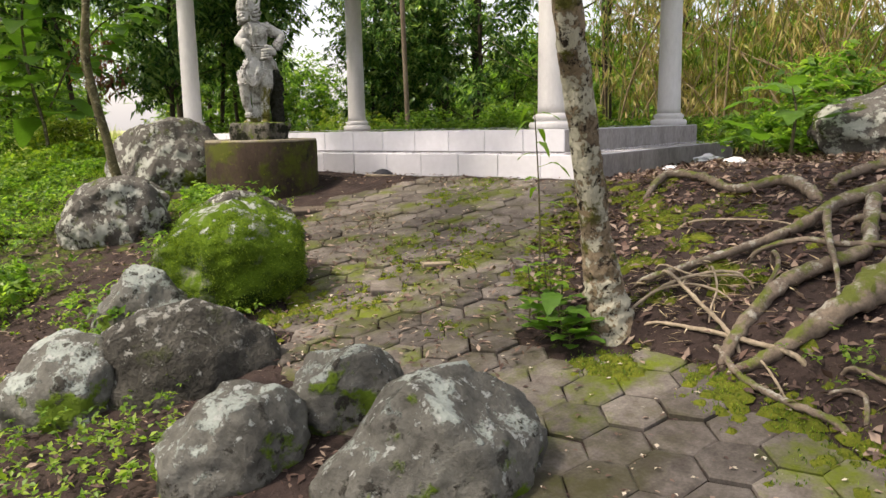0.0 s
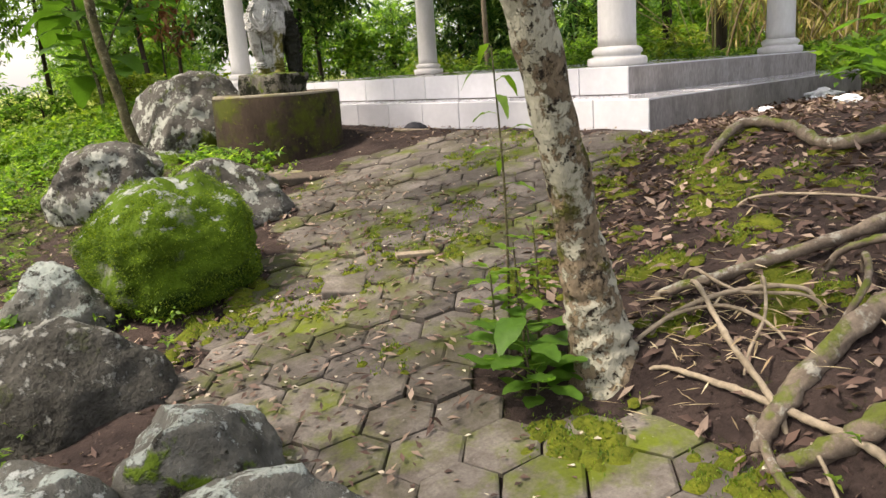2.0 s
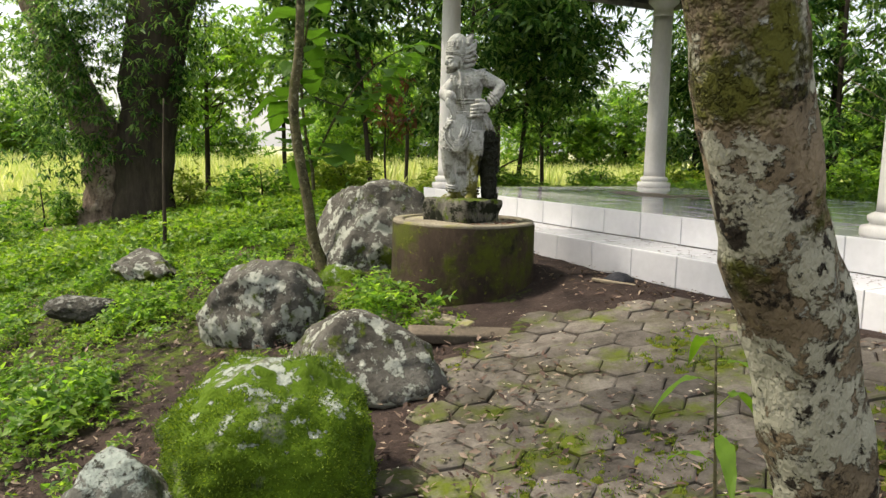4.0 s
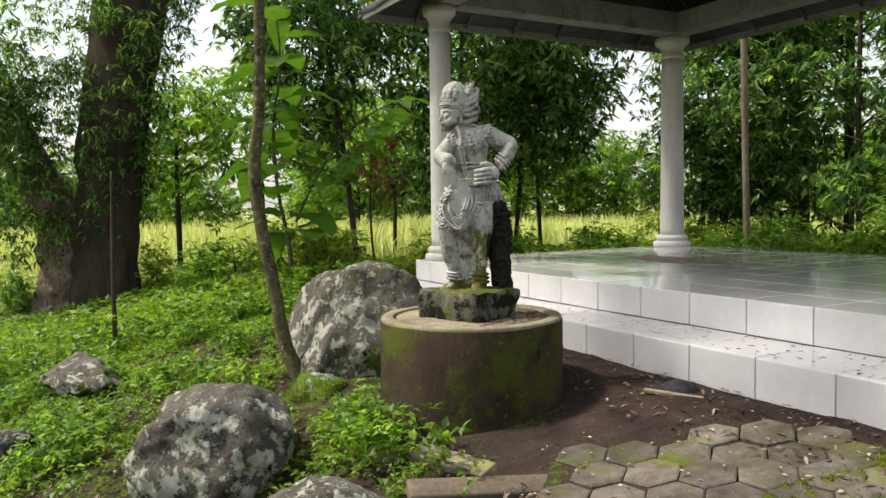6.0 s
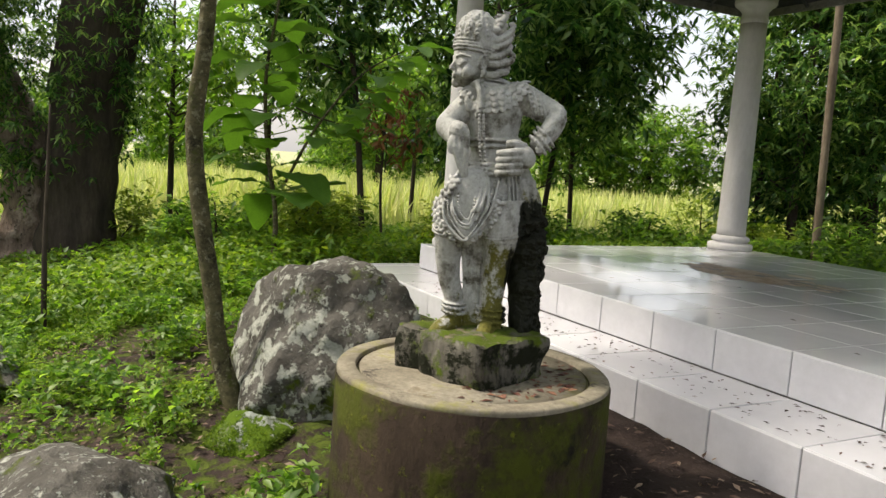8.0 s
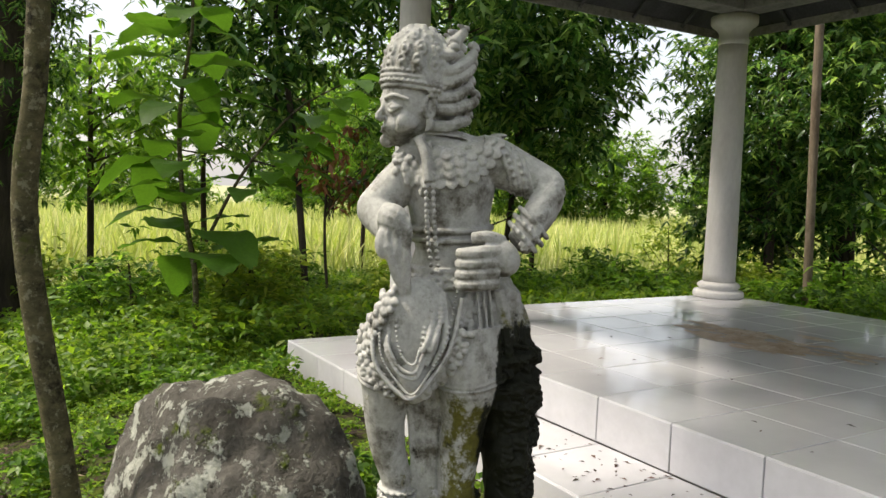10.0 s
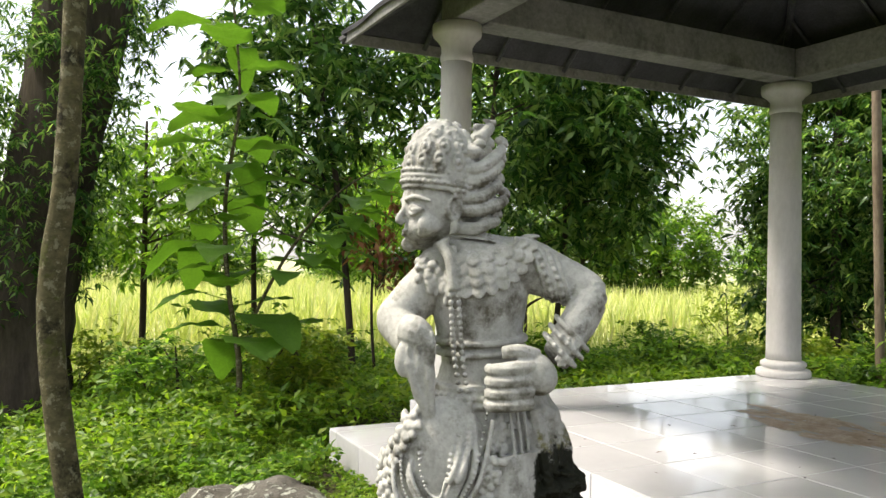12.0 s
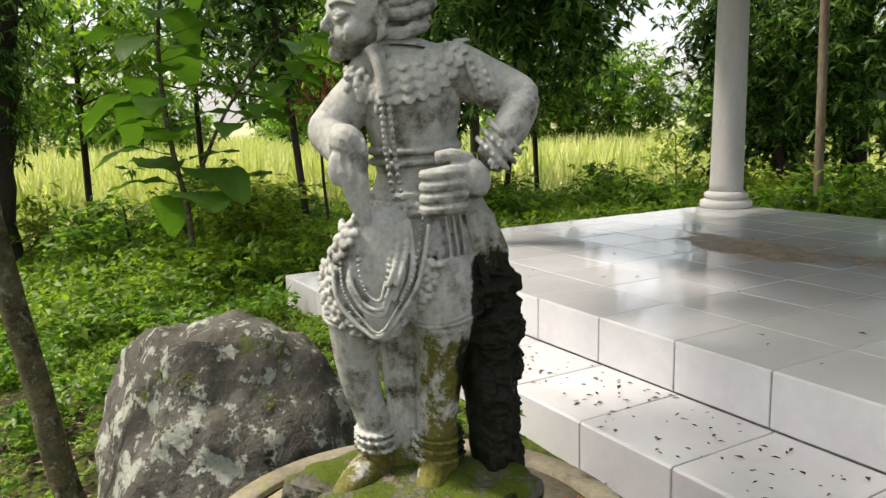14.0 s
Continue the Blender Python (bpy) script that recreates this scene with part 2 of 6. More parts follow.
M_MOSS = surface("moss", (0.06, 0.075, 0.007), (0.125, 0.14, 0.013), 12, 0.95, 1.0, 0.012, 160)
M_MUD = surface("mud_film", (0.30, 0.22, 0.16), (0.46, 0.38, 0.32), 9, 0.6, 0.2, 0.002, 60)
M_PEDTOP_DARK = surface("muddy_cement", (0.075, 0.06, 0.045), (0.13, 0.105, 0.08), 5, 0.95, 0.5, 0.01, 50)
M_ASH = surface("ash_dark", (0.02, 0.02, 0.025), (0.05, 0.05, 0.055), 20, 0.9, 0.6, 0.01)

L_DARK = leaf_material("leaf_dark", (0.022, 0.056, 0.022), (0.08, 0.175, 0.048), (0.30, 0.42, 0.15), 0.25, 0.55)
L_MID = leaf_material("leaf_mid", (0.05, 0.115, 0.018), (0.12, 0.235, 0.03), (0.25, 0.37, 0.06), 0.42, 0.6)
L_BRIGHT = leaf_material("leaf_bright", (0.10, 0.16, 0.02), (0.17, 0.25, 0.03), (0.30, 0.34, 0.06), 0.5, 0.55)
L_HERB = leaf_material("leaf_herb", (0.07, 0.15, 0.012), (0.14, 0.25, 0.022), (0.25, 0.34, 0.04), 0.5, 0.5)
L_FIELD = leaf_material("leaf_field", (0.34, 0.42, 0.11), (0.50, 0.54, 0.22), (0.62, 0.60, 0.34), 0.7, 0.3)
L_TEAK = leaf_material("leaf_teak", (0.06, 0.14, 0.02), (0.09, 0.19, 0.025), (0.15, 0.24, 0.03), 0.45, 0.5)
L_DRY = leaf_material("leaf_dry", (0.20, 0.15, 0.06), (0.36, 0.29, 0.12), (0.30, 0.31, 0.09), 0.7, 0.4)
L_LITTER = leaf_material("leaf_litter", (0.045, 0.025, 0.02), (0.11, 0.066, 0.052), (0.32, 0.24, 0.19), 0.8, 0.1)
L_RED = leaf_material("leaf_red", (0.16, 0.05, 0.03), (0.26, 0.10, 0.06), (0.30, 0.15, 0.08), 0.5, 0.4)
L_MOSS = leaf_material("leaf_moss", (0.035, 0.075, 0.005), (0.09, 0.15, 0.009), (0.20, 0.27, 0.02), 0.8, 0.35)
L_STRAW = leaf_material("leaf_straw", (0.26, 0.19, 0.11), (0.42, 0.33, 0.20), (0.55, 0.47, 0.33), 0.8, 0.15)
L_PALE = leaf_material("leaf_pale_dry", (0.36, 0.31, 0.24), (0.48, 0.42, 0.34), (0.58, 0.53, 0.45), 0.8, 0.1)
L_BITS = leaf_material("leaf_bits_dark", (0.03, 0.018, 0.014), (0.06, 0.035, 0.03), (0.16, 0.10, 0.08), 0.8, 0.05)
L_REDDRY = leaf_material("leaf_reddish_dry", (0.07, 0.025, 0.02), (0.13, 0.05, 0.035), (0.22, 0.11, 0.07), 0.8, 0.1)


# ---- mesh helpers ----
def finish(name, me, material, parent=None, label="", smooth=True):
    me.materials.append(material)
    if smooth:
        me.polygons.foreach_set("use_smooth", [True] * len(me.polygons))
    ob = new(name, me)
    ob.parent = parent
    if label:
        tagged(ob, label)
    return ob


def part(name, bm, material, parent=None, label="", smooth=True):
    me = bpy.data.meshes.new(name)
    bm.to_mesh(me)
    bm.free()
    return finish(name, me, material, parent, label, smooth)


def thing(name, x, y, z, label, category, group="", kind=""):
    e = new(name)
    e.location = (x, y, z)
    return tagged(e, label, category, group, kind)


def box_bm(sx, sy, sz, cx=0, cy=0, cz=0, bevel=0.006, rz=0.0, bm=None):
    b = bmesh.new()
    bmesh.ops.create_cube(b, size=1, matrix=Matrix.Translation((cx, cy, cz)) @ Matrix.Rotation(rz, 4, "Z") @ Matrix.Diagonal((sx, sy, sz, 1)))
    if bevel:
        bmesh.ops.bevel(b, geom=list(b.edges), offset=bevel, segments=2, affect="EDGES", profile=0.6)
    return b


def lathe_bm(profile, seg=40, wob=0.0, seed=0):
    """A turned body from (radius, height) pairs."""
    b = bmesh.new()
    rings = []
    for r, z in profile:
        ring = []
        for i in range(seg):
            a = 2 * math.pi * i / seg
            rr = r * (1 + wob * noise.noise((math.cos(a) * 1.5 + seed, math.sin(a) * 1.5, z * 2)))
            ring.append(b.verts.new((rr * math.cos(a), rr * math.sin(a), z)))
        rings.append(ring)
    for p, q in zip(rings, rings[1:]):
        for i in range(seg):
            b.faces.new((p[i], p[(i + 1) % seg], q[(i + 1) % seg], q[i]))
    b.faces.new(list(reversed(rings[0])))
    b.faces.new(rings[-1])
    return b


def smooth_line(pts, n):
    """n points on a smooth line through (x, y, z, r) tuples."""
    p = np.array(pts, float)
    k = len(p)
    out = []
    for s in np.linspace(0, k - 1, n):
        i = min(int(s), k - 2)
        u = s - i
        a, b, c, d = p[max(i - 1, 0)], p[i], p[i + 1], p[min(i + 2, k - 1)]
        out.append(0.5 * (2 * b + (c - a) * u + (2 * a - 5 * b + 4 * c - d) * u * u + (3 * b - a - 3 * c + d) * u ** 3))
    return np.array(out)


def tube_into(b, pts, n=16, seg=10, bumpy=0.0, seed=0, squash=1.0):
    """A limb along (x, y, z, r) points, added to the bmesh b."""
    line = smooth_line(pts, n)
    ref = Vector((0.31, 0.17, 0.93))
    rings = []
    for i, (x, y, z, r) in enumerate(line):
        t = Vector(line[min(i + 1, n - 1)][:3] - line[max(i - 1, 0)][:3])
        if t.length < 1e-7:
            t = Vector((0, 0, 1))
        t.normalize()
        if abs(t.dot(ref)) > 0.97:
            ref = Vector((0.9, 0.3, 0.1))
        u = t.cross(ref).normalized()
        v = t.cross(u)
        ring = []
        for j in range(seg):
            a = 2 * math.pi * j / seg
            rr = max(r, 0.0006)
            if bumpy:
                rr *= 1 + bumpy * noise.noise((math.cos(a) * 1.2 + seed, math.sin(a) * 1.2 + z * 3, i * 0.45 + seed)) + 0.5 * bumpy * noise.noise((math.cos(a) * 3 + seed, math.sin(a) * 3, i * 1.1 + seed))
            ring.append(b.verts.new(Vector((x, y, z)) + (u * math.cos(a) + v * math.sin(a) * squash) * rr))
        rings.append(ring)
    for p, q in zip(rings, rings[1:]):
        for j in range(seg):
            b.faces.new((p[j], p[(j + 1) % seg], q[(j + 1) % seg], q[j]))
    b.faces.new(list(reversed(rings[0])))
    b.faces.new(rings[-1])


def tube_bm(pts, n=16, seg=10, bumpy=0.0, seed=0, squash=1.0):
    b = bmesh.new()
    tube_into(b, pts, n, seg, bumpy, seed, squash)
    return b


def leaf_arrays(P, D, N, L, W, curl=0.12, wide=0.4):
    """Verts and faces of folded leaves: base points P, directions D, normals N, lengths L, widths W."""
    D = D / np.linalg.norm(D, axis=1, keepdims=True)
    S = np.cross(D, N)
    S /= np.linalg.norm(S, axis=1, keepdims=True) + 1e-9
    U = np.cross(S, D)
    l, w = L[:, None], W[:, None]
    v = np.stack([P, P + D * l * wide + S * w * 0.5 + U * w * 0.18, P + D * l * wide, P + D * l * wide - S * w * 0.5 + U * w * 0.18,
                  P + D * l - U * l * curl], 1)
    n = len(P)
    base = (np.arange(n) * 5)[:, None]
    tri = np.array([0, 1, 2, 0, 2, 3, 1, 4, 2, 2, 4, 3])
    return v.reshape(-1, 3), (base + tri).reshape(-1, 3)


def mesh_tris(name, v, f):
    me = bpy.data.meshes.new(name)
    me.vertices.add(len(v))
    me.vertices.foreach_set("co", np.asarray(v, np.float32).ravel())
    me.loops.add(len(f) * 3)
    me.loops.foreach_set("vertex_index", np.asarray(f, np.int32).ravel())
    me.polygons.add(len(f))
    me.polygons.foreach_set("loop_start", np.arange(0, len(f) * 3, 3, dtype=np.int32))
    me.update(calc_edges=True)
    return me


def leaves(name, P, D, N, L, W, material, parent=None, curl=0.12, wide=0.4, label=""):
    v, f = leaf_arrays(P, D, N, L, W, curl, wide)
    return finish(name, mesh_tris(name, v, f), material, parent, label, smooth=False)


def unit(rng, n):
    d = rng.normal(size=(n, 3))
    return d / np.linalg.norm(d, axis=1, keepdims=True)


def whorls(rng, C, k, droop, L0, W0, spread=0.35):
    """k leaves round each twig tip C, hanging by droop."""
    n = len(C)
    az = rng.uniform(0, 2 * math.pi, (n, 1)) + np.arange(k) * 2.4 + rng.normal(0, 0.3, (n, k))
    el = -droop + rng.normal(0, spread, (n, k))
    D = np.stack([np.cos(az) * np.cos(el), np.sin(az) * np.cos(el), np.sin(el)], -1).reshape(-1, 3)
    P = np.repeat(C, k, 0) + rng.normal(0, L0 * 0.15, (n * k, 3))
    N = np.tile([0, 0, 1.0], (n * k, 1)) + rng.normal(0, 0.35, (n * k, 3))
    L = L0 * rng.uniform(0.65, 1.2, n * k)
    return P, D, N, L, W0 / L0 * L * rng.uniform(0.8, 1.2, n * k)


def clumps(rng, centre, radii, count, per, size):
    """Twig tips in uneven clumps through an ellipsoid, denser at its skin."""
    d = unit(rng, count)
    r = rng.uniform(0.35, 1.0, (count, 1)) ** 0.6
    c = np.array(centre) + d * r * np.array(radii)
    return (c[:, None, :] + rng.normal(0, size, (count, per, 3))).reshape(-1, 3), c


# ---- ground ----
def lerp(v, xs, ys):
    return np.interp(v, xs, ys)


def sstep(v, a, b):
    t = np.clip((v - a) / (b - a), 0, 1)
    return t * t * (3 - 2 * t)


def right_edge(y):
    return lerp(y, [-3, 2.39, 2.61, 2.83, 2.99, 3.25, 3.91, 5.25, 8], [2.83, 0.16, -0.22, -0.64, -1.32, -1.52, -1.86, -2.14, -2.27])


def left_edge(y):
    return lerp(y, [-3, 1.34, 1.79, 2.14, 2.54, 3.04, 3.44, 3.94, 4.54, 4.95], [-0.04, -0.69, -1.29, -2.14, -2.66, -2.89, -3.44, -3.92, -4.09, -3.79])


def ground_z(x, y):
    x, y = np.asarray(x, float), np.asarray(y, float)
    yy = np.where(y < -1.0, -1.0 + (y + 1.0) * 0.25, y)
    z = lerp(yy, [-6, -1.0, 2.85, 3.4, 4.4, 5.15], [-1.2, -0.36, 0.365, 0.492, 0.678, 0.815])
    z = z - 0.02 * np.clip(y - 9, 0, 12)
    left = sstep(-x, 4.3, 6.3) * sstep(y, 1.0, 3.5) * 0.04
    z = z + left - 0.075 * np.clip(-x - 7.5, 0, 7.5) * sstep(y, -2, 4)
    dist = np.clip(x - right_edge(y), 0, 9)
    z = z + sstep(dist, 0.0, 0.7) * 0.07 + 0.075 * np.clip(dist - 0.3, 0, 4)
    far = sstep(np.hypot(x + 4, y - 4), 16, 34)
    return z * (1 - far) + 0.0 * far


def gz(x, y):
    return float(ground_z(x, y))


def axis(lo, hi, step, out_lo, out_hi):
    core = list(np.arange(lo, hi, step))
    a, s = lo, step
    left = []
    while a > out_lo:
        s *= 1.25
        a -= s
        left.append(a)
    b, s = core[-1], step
    right = []
    while b < out_hi:
        s *= 1.25
        b += s
        right.append(b)
    return np.array(left[::-1] + core + right)


gx, gy = axis(-10, 3.0, 0.06, -1500, 1500), axis(-1.5, 8.0, 0.06, -1500, 1500)
X, Y = np.meshgrid(gx, gy)
rough = np.array([[noise.noise((x * 2.2, y * 2.2, 0)) * 0.016 + noise.noise((x * 7, y * 7, 3)) * 0.007 for x in gx] for y in gy])
inpath = sstep(X, left_edge(Y) - 0.1, left_edge(Y)) * (1 - sstep(X, right_edge(Y), right_edge(Y) + 0.1)) * (Y < 5.35) * (Y > -3)
Z = ground_z(X, Y) + rough * (1 - inpath) * 1.6 - 0.016 * inpath
under = ((X > -8.5) & (X < -2.45) & (Y > 5.65) & (Y < 9.4))
Z = np.where(under, Z - 0.1, Z)
nx, ny = len(gx), len(gy)
idx = np.arange(nx * ny).reshape(ny, nx)
quads = np.stack([idx[:-1, :-1], idx[:-1, 1:], idx[1:, 1:], idx[1:, :-1]], -1).reshape(-1, 4)
gme = mesh_tris("ground", np.stack([X, Y, Z], -1).reshape(-1, 3), np.concatenate([quads[:, [0, 1, 2]], quads[:, [0, 2, 3]]]))
moss = sstep(-X, 3.4, 5.2) * 0.5 * (Y < 5.6) + 0.28 * inpath + 0.25 * (X > right_edge(Y)) * (Y < 5.5) + 0.45 * ((X < -8.4) | (Y > 9.6)) * 1.0
moss = np.where((Y > 4.9) & (Y < 5.7) & (X > -5.5) & (X < -2.2), 0.1, moss)
moss = np.where(np.hypot(X + 4, Y - 4) > 15, 1.0, moss)
gme.attributes.new("moss", "FLOAT", "POINT").data.foreach_set("value", moss.ravel().astype(np.float32))
fieldv = sstep(-X, 16.5, 19) * 1.0 + sstep(Y, 19, 22)
gme.attributes.new("field", "FLOAT", "POINT").data.foreach_set("value", np.clip(fieldv, 0, 1).ravel().astype(np.float32))
ground = tagged(finish("ground", gme, M_SOIL), "dark soil with moss and trodden leaf litter", "ground", kind="structure")


# ---- pavilion ----
FX0, FX1, FY0, FY1 = -8.25, -2.735, 5.96, 9.5      # floor slab
SX0, SX1, SY0 = -8.5, -2.31, 5.5                  # lower step
FLOOR_Z, STEP_Z = 1.208, 1.012
pavilion = thing("pavilion", -5.4, 7.7, 0.8, "open white-tiled pavilion with round columns and a dark hipped roof", "pavilion")


def at_pavilion(ob):
    ob.matrix_parent_inverse = Matrix.Translation(pavilion.location).inverted()
    return ob


def cube_part(name, x0, x1, y0, y1, z0, z1, material, parent, bevel=0.006, label=""):
    return at_pavilion(part(name, box_bm(x1 - x0, y1 - y0, z1 - z0, (x0 + x1) / 2, (y0 + y1) / 2, (z0 + z1) / 2, bevel), material, parent, label, smooth=False))


cube_part("lower_step", SX0 + 0.012, SX1, SY0 + 0.012, FY1 + 0.02, 0.45, STEP_Z - 0.008, M_CEMENT, pavilion, label="stained bare cement step")
cube_part("floor_slab", FX0 + 0.012, FX1, FY0 + 0.012, FY1, 0.6, FLOOR_Z - 0.008, M_CEMENT, pavilion, label="cement slab with stained sides")

column_profile = [(0.203, 0), (0.213, 0.012), (0.213, 0.047), (0.203, 0.062), (0.166, 0.068), (0.166, 0.081), (0.179, 0.092), (0.179, 0.116), (0.161, 0.13), (0.138, 0.14), (0.136, 0.207),
                  (0.131, 0.83), (0.127, 1.452), (0.121, 2.075), (0.121, 2.178), (0.13, 2.194), (0.13, 2.22), (0.121, 2.235), (0.122, 2.282), (0.151, 2.319), (0.185, 2.344), (0.194, 2.36), (0.194, 2.417)]
columns = []
for cx, cy in ((-8.04, 6.15), (-8.09, 9.29), (-2.96, 6.18), (-3.02, 9.3)):
    col = thing("column", cx, cy, FLOOR_Z, "white painted round column with moulded base and capital", "column", "columns of the pavilion")
    part("base", lathe_bm(column_profile[:10], 48), M_COLUMN, col)
    part("shaft", lathe_bm(column_profile[9:15], 48, 0.006, cx), M_COLUMN, col)
    part("capital", lathe_bm(column_profile[14:], 48), M_COLUMN, col)
    if (cx, cy) == (-8.04, 6.15):
        col.scale = (0.82, 0.82, 1)      # the thinnest of the four
    columns.append(col)

# ring beam, roof with overhanging eaves
TOP = FLOOR_Z + 2.421
roof = thing("roof", -5.5, 7.72, TOP, "dark hipped roof with corrugated eave and plastered ring beam", "roof")


def roof_part(name, bm, material, label=""):
    o = part(name, bm, material, roof, label, smooth=False)
    o.matrix_parent_inverse = Matrix.Translation(roof.location).inverted()
    return o


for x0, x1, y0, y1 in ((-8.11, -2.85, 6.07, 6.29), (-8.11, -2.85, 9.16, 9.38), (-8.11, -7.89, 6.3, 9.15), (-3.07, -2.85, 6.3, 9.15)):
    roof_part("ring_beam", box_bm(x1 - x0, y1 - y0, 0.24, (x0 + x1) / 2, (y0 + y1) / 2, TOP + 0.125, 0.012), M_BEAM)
EX0, EX1, EY0, EY1, EZ = -8.62, -2.36, 5.57, 9.85, 3.62
RID = (-6.6, -4.4, 7.73, EZ + 1.55)


def sheet(corners, thick, material, name, wave=0.0):
    """One roof slope, with thickness, rippled along its eave."""
    b = bmesh.new()
    a, c, d, e = (Vector(v) for v in corners)
    n = 90
    rows = []
    for off in (0, thick):
        for k in range(2):
            row = []
            for i in range(n + 1):
                u = i / n
                p = a.lerp(c, u) if k == 0 else e.lerp(d, u)
                row.append(b.verts.new(p + Vector((0, 0, off + (wave * math.cos(u * 60) if k == 0 else 0)))))
            rows.append(row)
    r0, r1, r2, r3 = rows
    for i in range(n):
        b.faces.new((r0[i], r1[i], r1[i + 1], r0[i + 1]))
        b.faces.new((r2[i], r2[i + 1], r3[i + 1], r3[i]))
        b.faces.new((r0[i], r0[i + 1], r2[i + 1], r2[i]))
    return roof_part(name, b, material)


A_, B_, C_, D_ = (EX0, EY0, EZ), (EX1, EY0, EZ), (EX1, EY1, EZ), (EX0, EY1, EZ)
R0, R1 = (RID[0], RID[2], RID[3]), (RID[1], RID[2], RID[3])
for corners in ((A_, B_, R1, R0), (C_, D_, R0, R1), (D_, A_, R0, R0), (B_, C_, R1, R1)):
    sheet(corners, 0.03, M_ROOF, "roof_slope", 0.008)
for p, q in ((A_, B_), (B_, C_), (C_, D_), (D_, A_)):
    p, q = Vector(p), Vector(q)
    d = (q - p).normalized()
    inw = Vector((-d.y, d.x, 0))
    mid = (p + q) / 2 + inw * 0.03 + Vector((0, 0, -0.012))
    roof_part("eave_board", box_bm(abs(q.x - p.x) - 0.03 if abs(d.x) > 0.5 else 0.02, abs(q.y - p.y) - 0.03 if abs(d.y) > 0.5 else 0.02, 0.075, mid.x, mid.y, mid.z, 0.004), M_BEAM)
for p, r in ((A_, R0), (B_, R1), (C_, R1), (D_, R0)):
    p, r = Vector(p), Vector(r)
    roof_part("hip_rafter", tube_bm([(*(p + Vector((0, 0, -0.03))), 0.03), (*(r + Vector((0, 0, -0.05))), 0.03)], 2, 6), M_STEEL)
for i in range(9):
    x = EX0 + 0.7 + i * 0.6
    for ya, yb in ((EY0 + 0.05, RID[2]), (EY1 - 0.05, RID[2])):
        run = min(1.0, (x - EX0) / (RID[0] - EX0), (EX1 - x) / (EX1 - RID[1]))
        yb2 = ya + (yb - ya) * run
        roof_part("rafter", tube_bm([(x, ya, EZ - 0.015, 0.017), (x, yb2, EZ - 0.02 + 1.55 * run, 0.017)], 2, 6), M_STEEL)
for i in range(6):
    y = EY0 + 0.6 + i * 0.6
    for xa, xb in ((EX0 + 0.05, RID[0]), (EX1 - 0.05, RID[1])):
        run = min(1.0, (y - EY0) / (RID[2] - EY0), (EY1 - y) / (EY1 - RID[2]))
        xb2 = xa + (xb - xa) * run
        roof_part("rafter", tube_bm([(xa, y, EZ - 0.015, 0.017), (xb2, y, EZ - 0.02 + 1.55 * run, 0.017)], 2, 6), M_STEEL)

# ---- pedestal and plinth ----
PX, PY, PTOP, PR = -4.99, 4.59, 1.158, 0.482
pedestal = thing("round_pedestal", PX, PY, 0.58, "round moss-stained cement pedestal with a raised rim", "pedestal")
part("drum", lathe_bm([(PR + 0.01, -0.12), (PR + 0.004, 0.1), (PR, 0.35), (PR - 0.003, PTOP - 0.58 - 0.012), (PR - 0.012, PTOP - 0.58), (PR - 0.07, PTOP - 0.58), (PR - 0.078, PTOP - 0.585), (PR - 0.08, PTOP - 0.6)], 72, 0.015, 2), M_PED, pedestal, "moss and mud stained cement")
part("top", lathe_bm([(PR - 0.086, PTOP - 0.66), (PR - 0.086, PTOP - 0.577), (PR - 0.3, PTOP - 0.573), (0.05, PTOP - 0.571)], 64, 0.01, 5), M_PEDTOP, pedestal, "yellowish worn cement")
part("rim", lathe_bm([(PR - 0.074, PTOP - 0.59), (PR - 0.072, PTOP - 0.572), (PR - 0.066, PTOP - 0.568), (PR - 0.012, PTOP - 0.569), (PR - 0.006, PTOP - 0.575), (PR - 0.006, PTOP - 0.6)], 72, 0.008, 9), M_PEDTOP, pedestal, "worn pale cement rim")


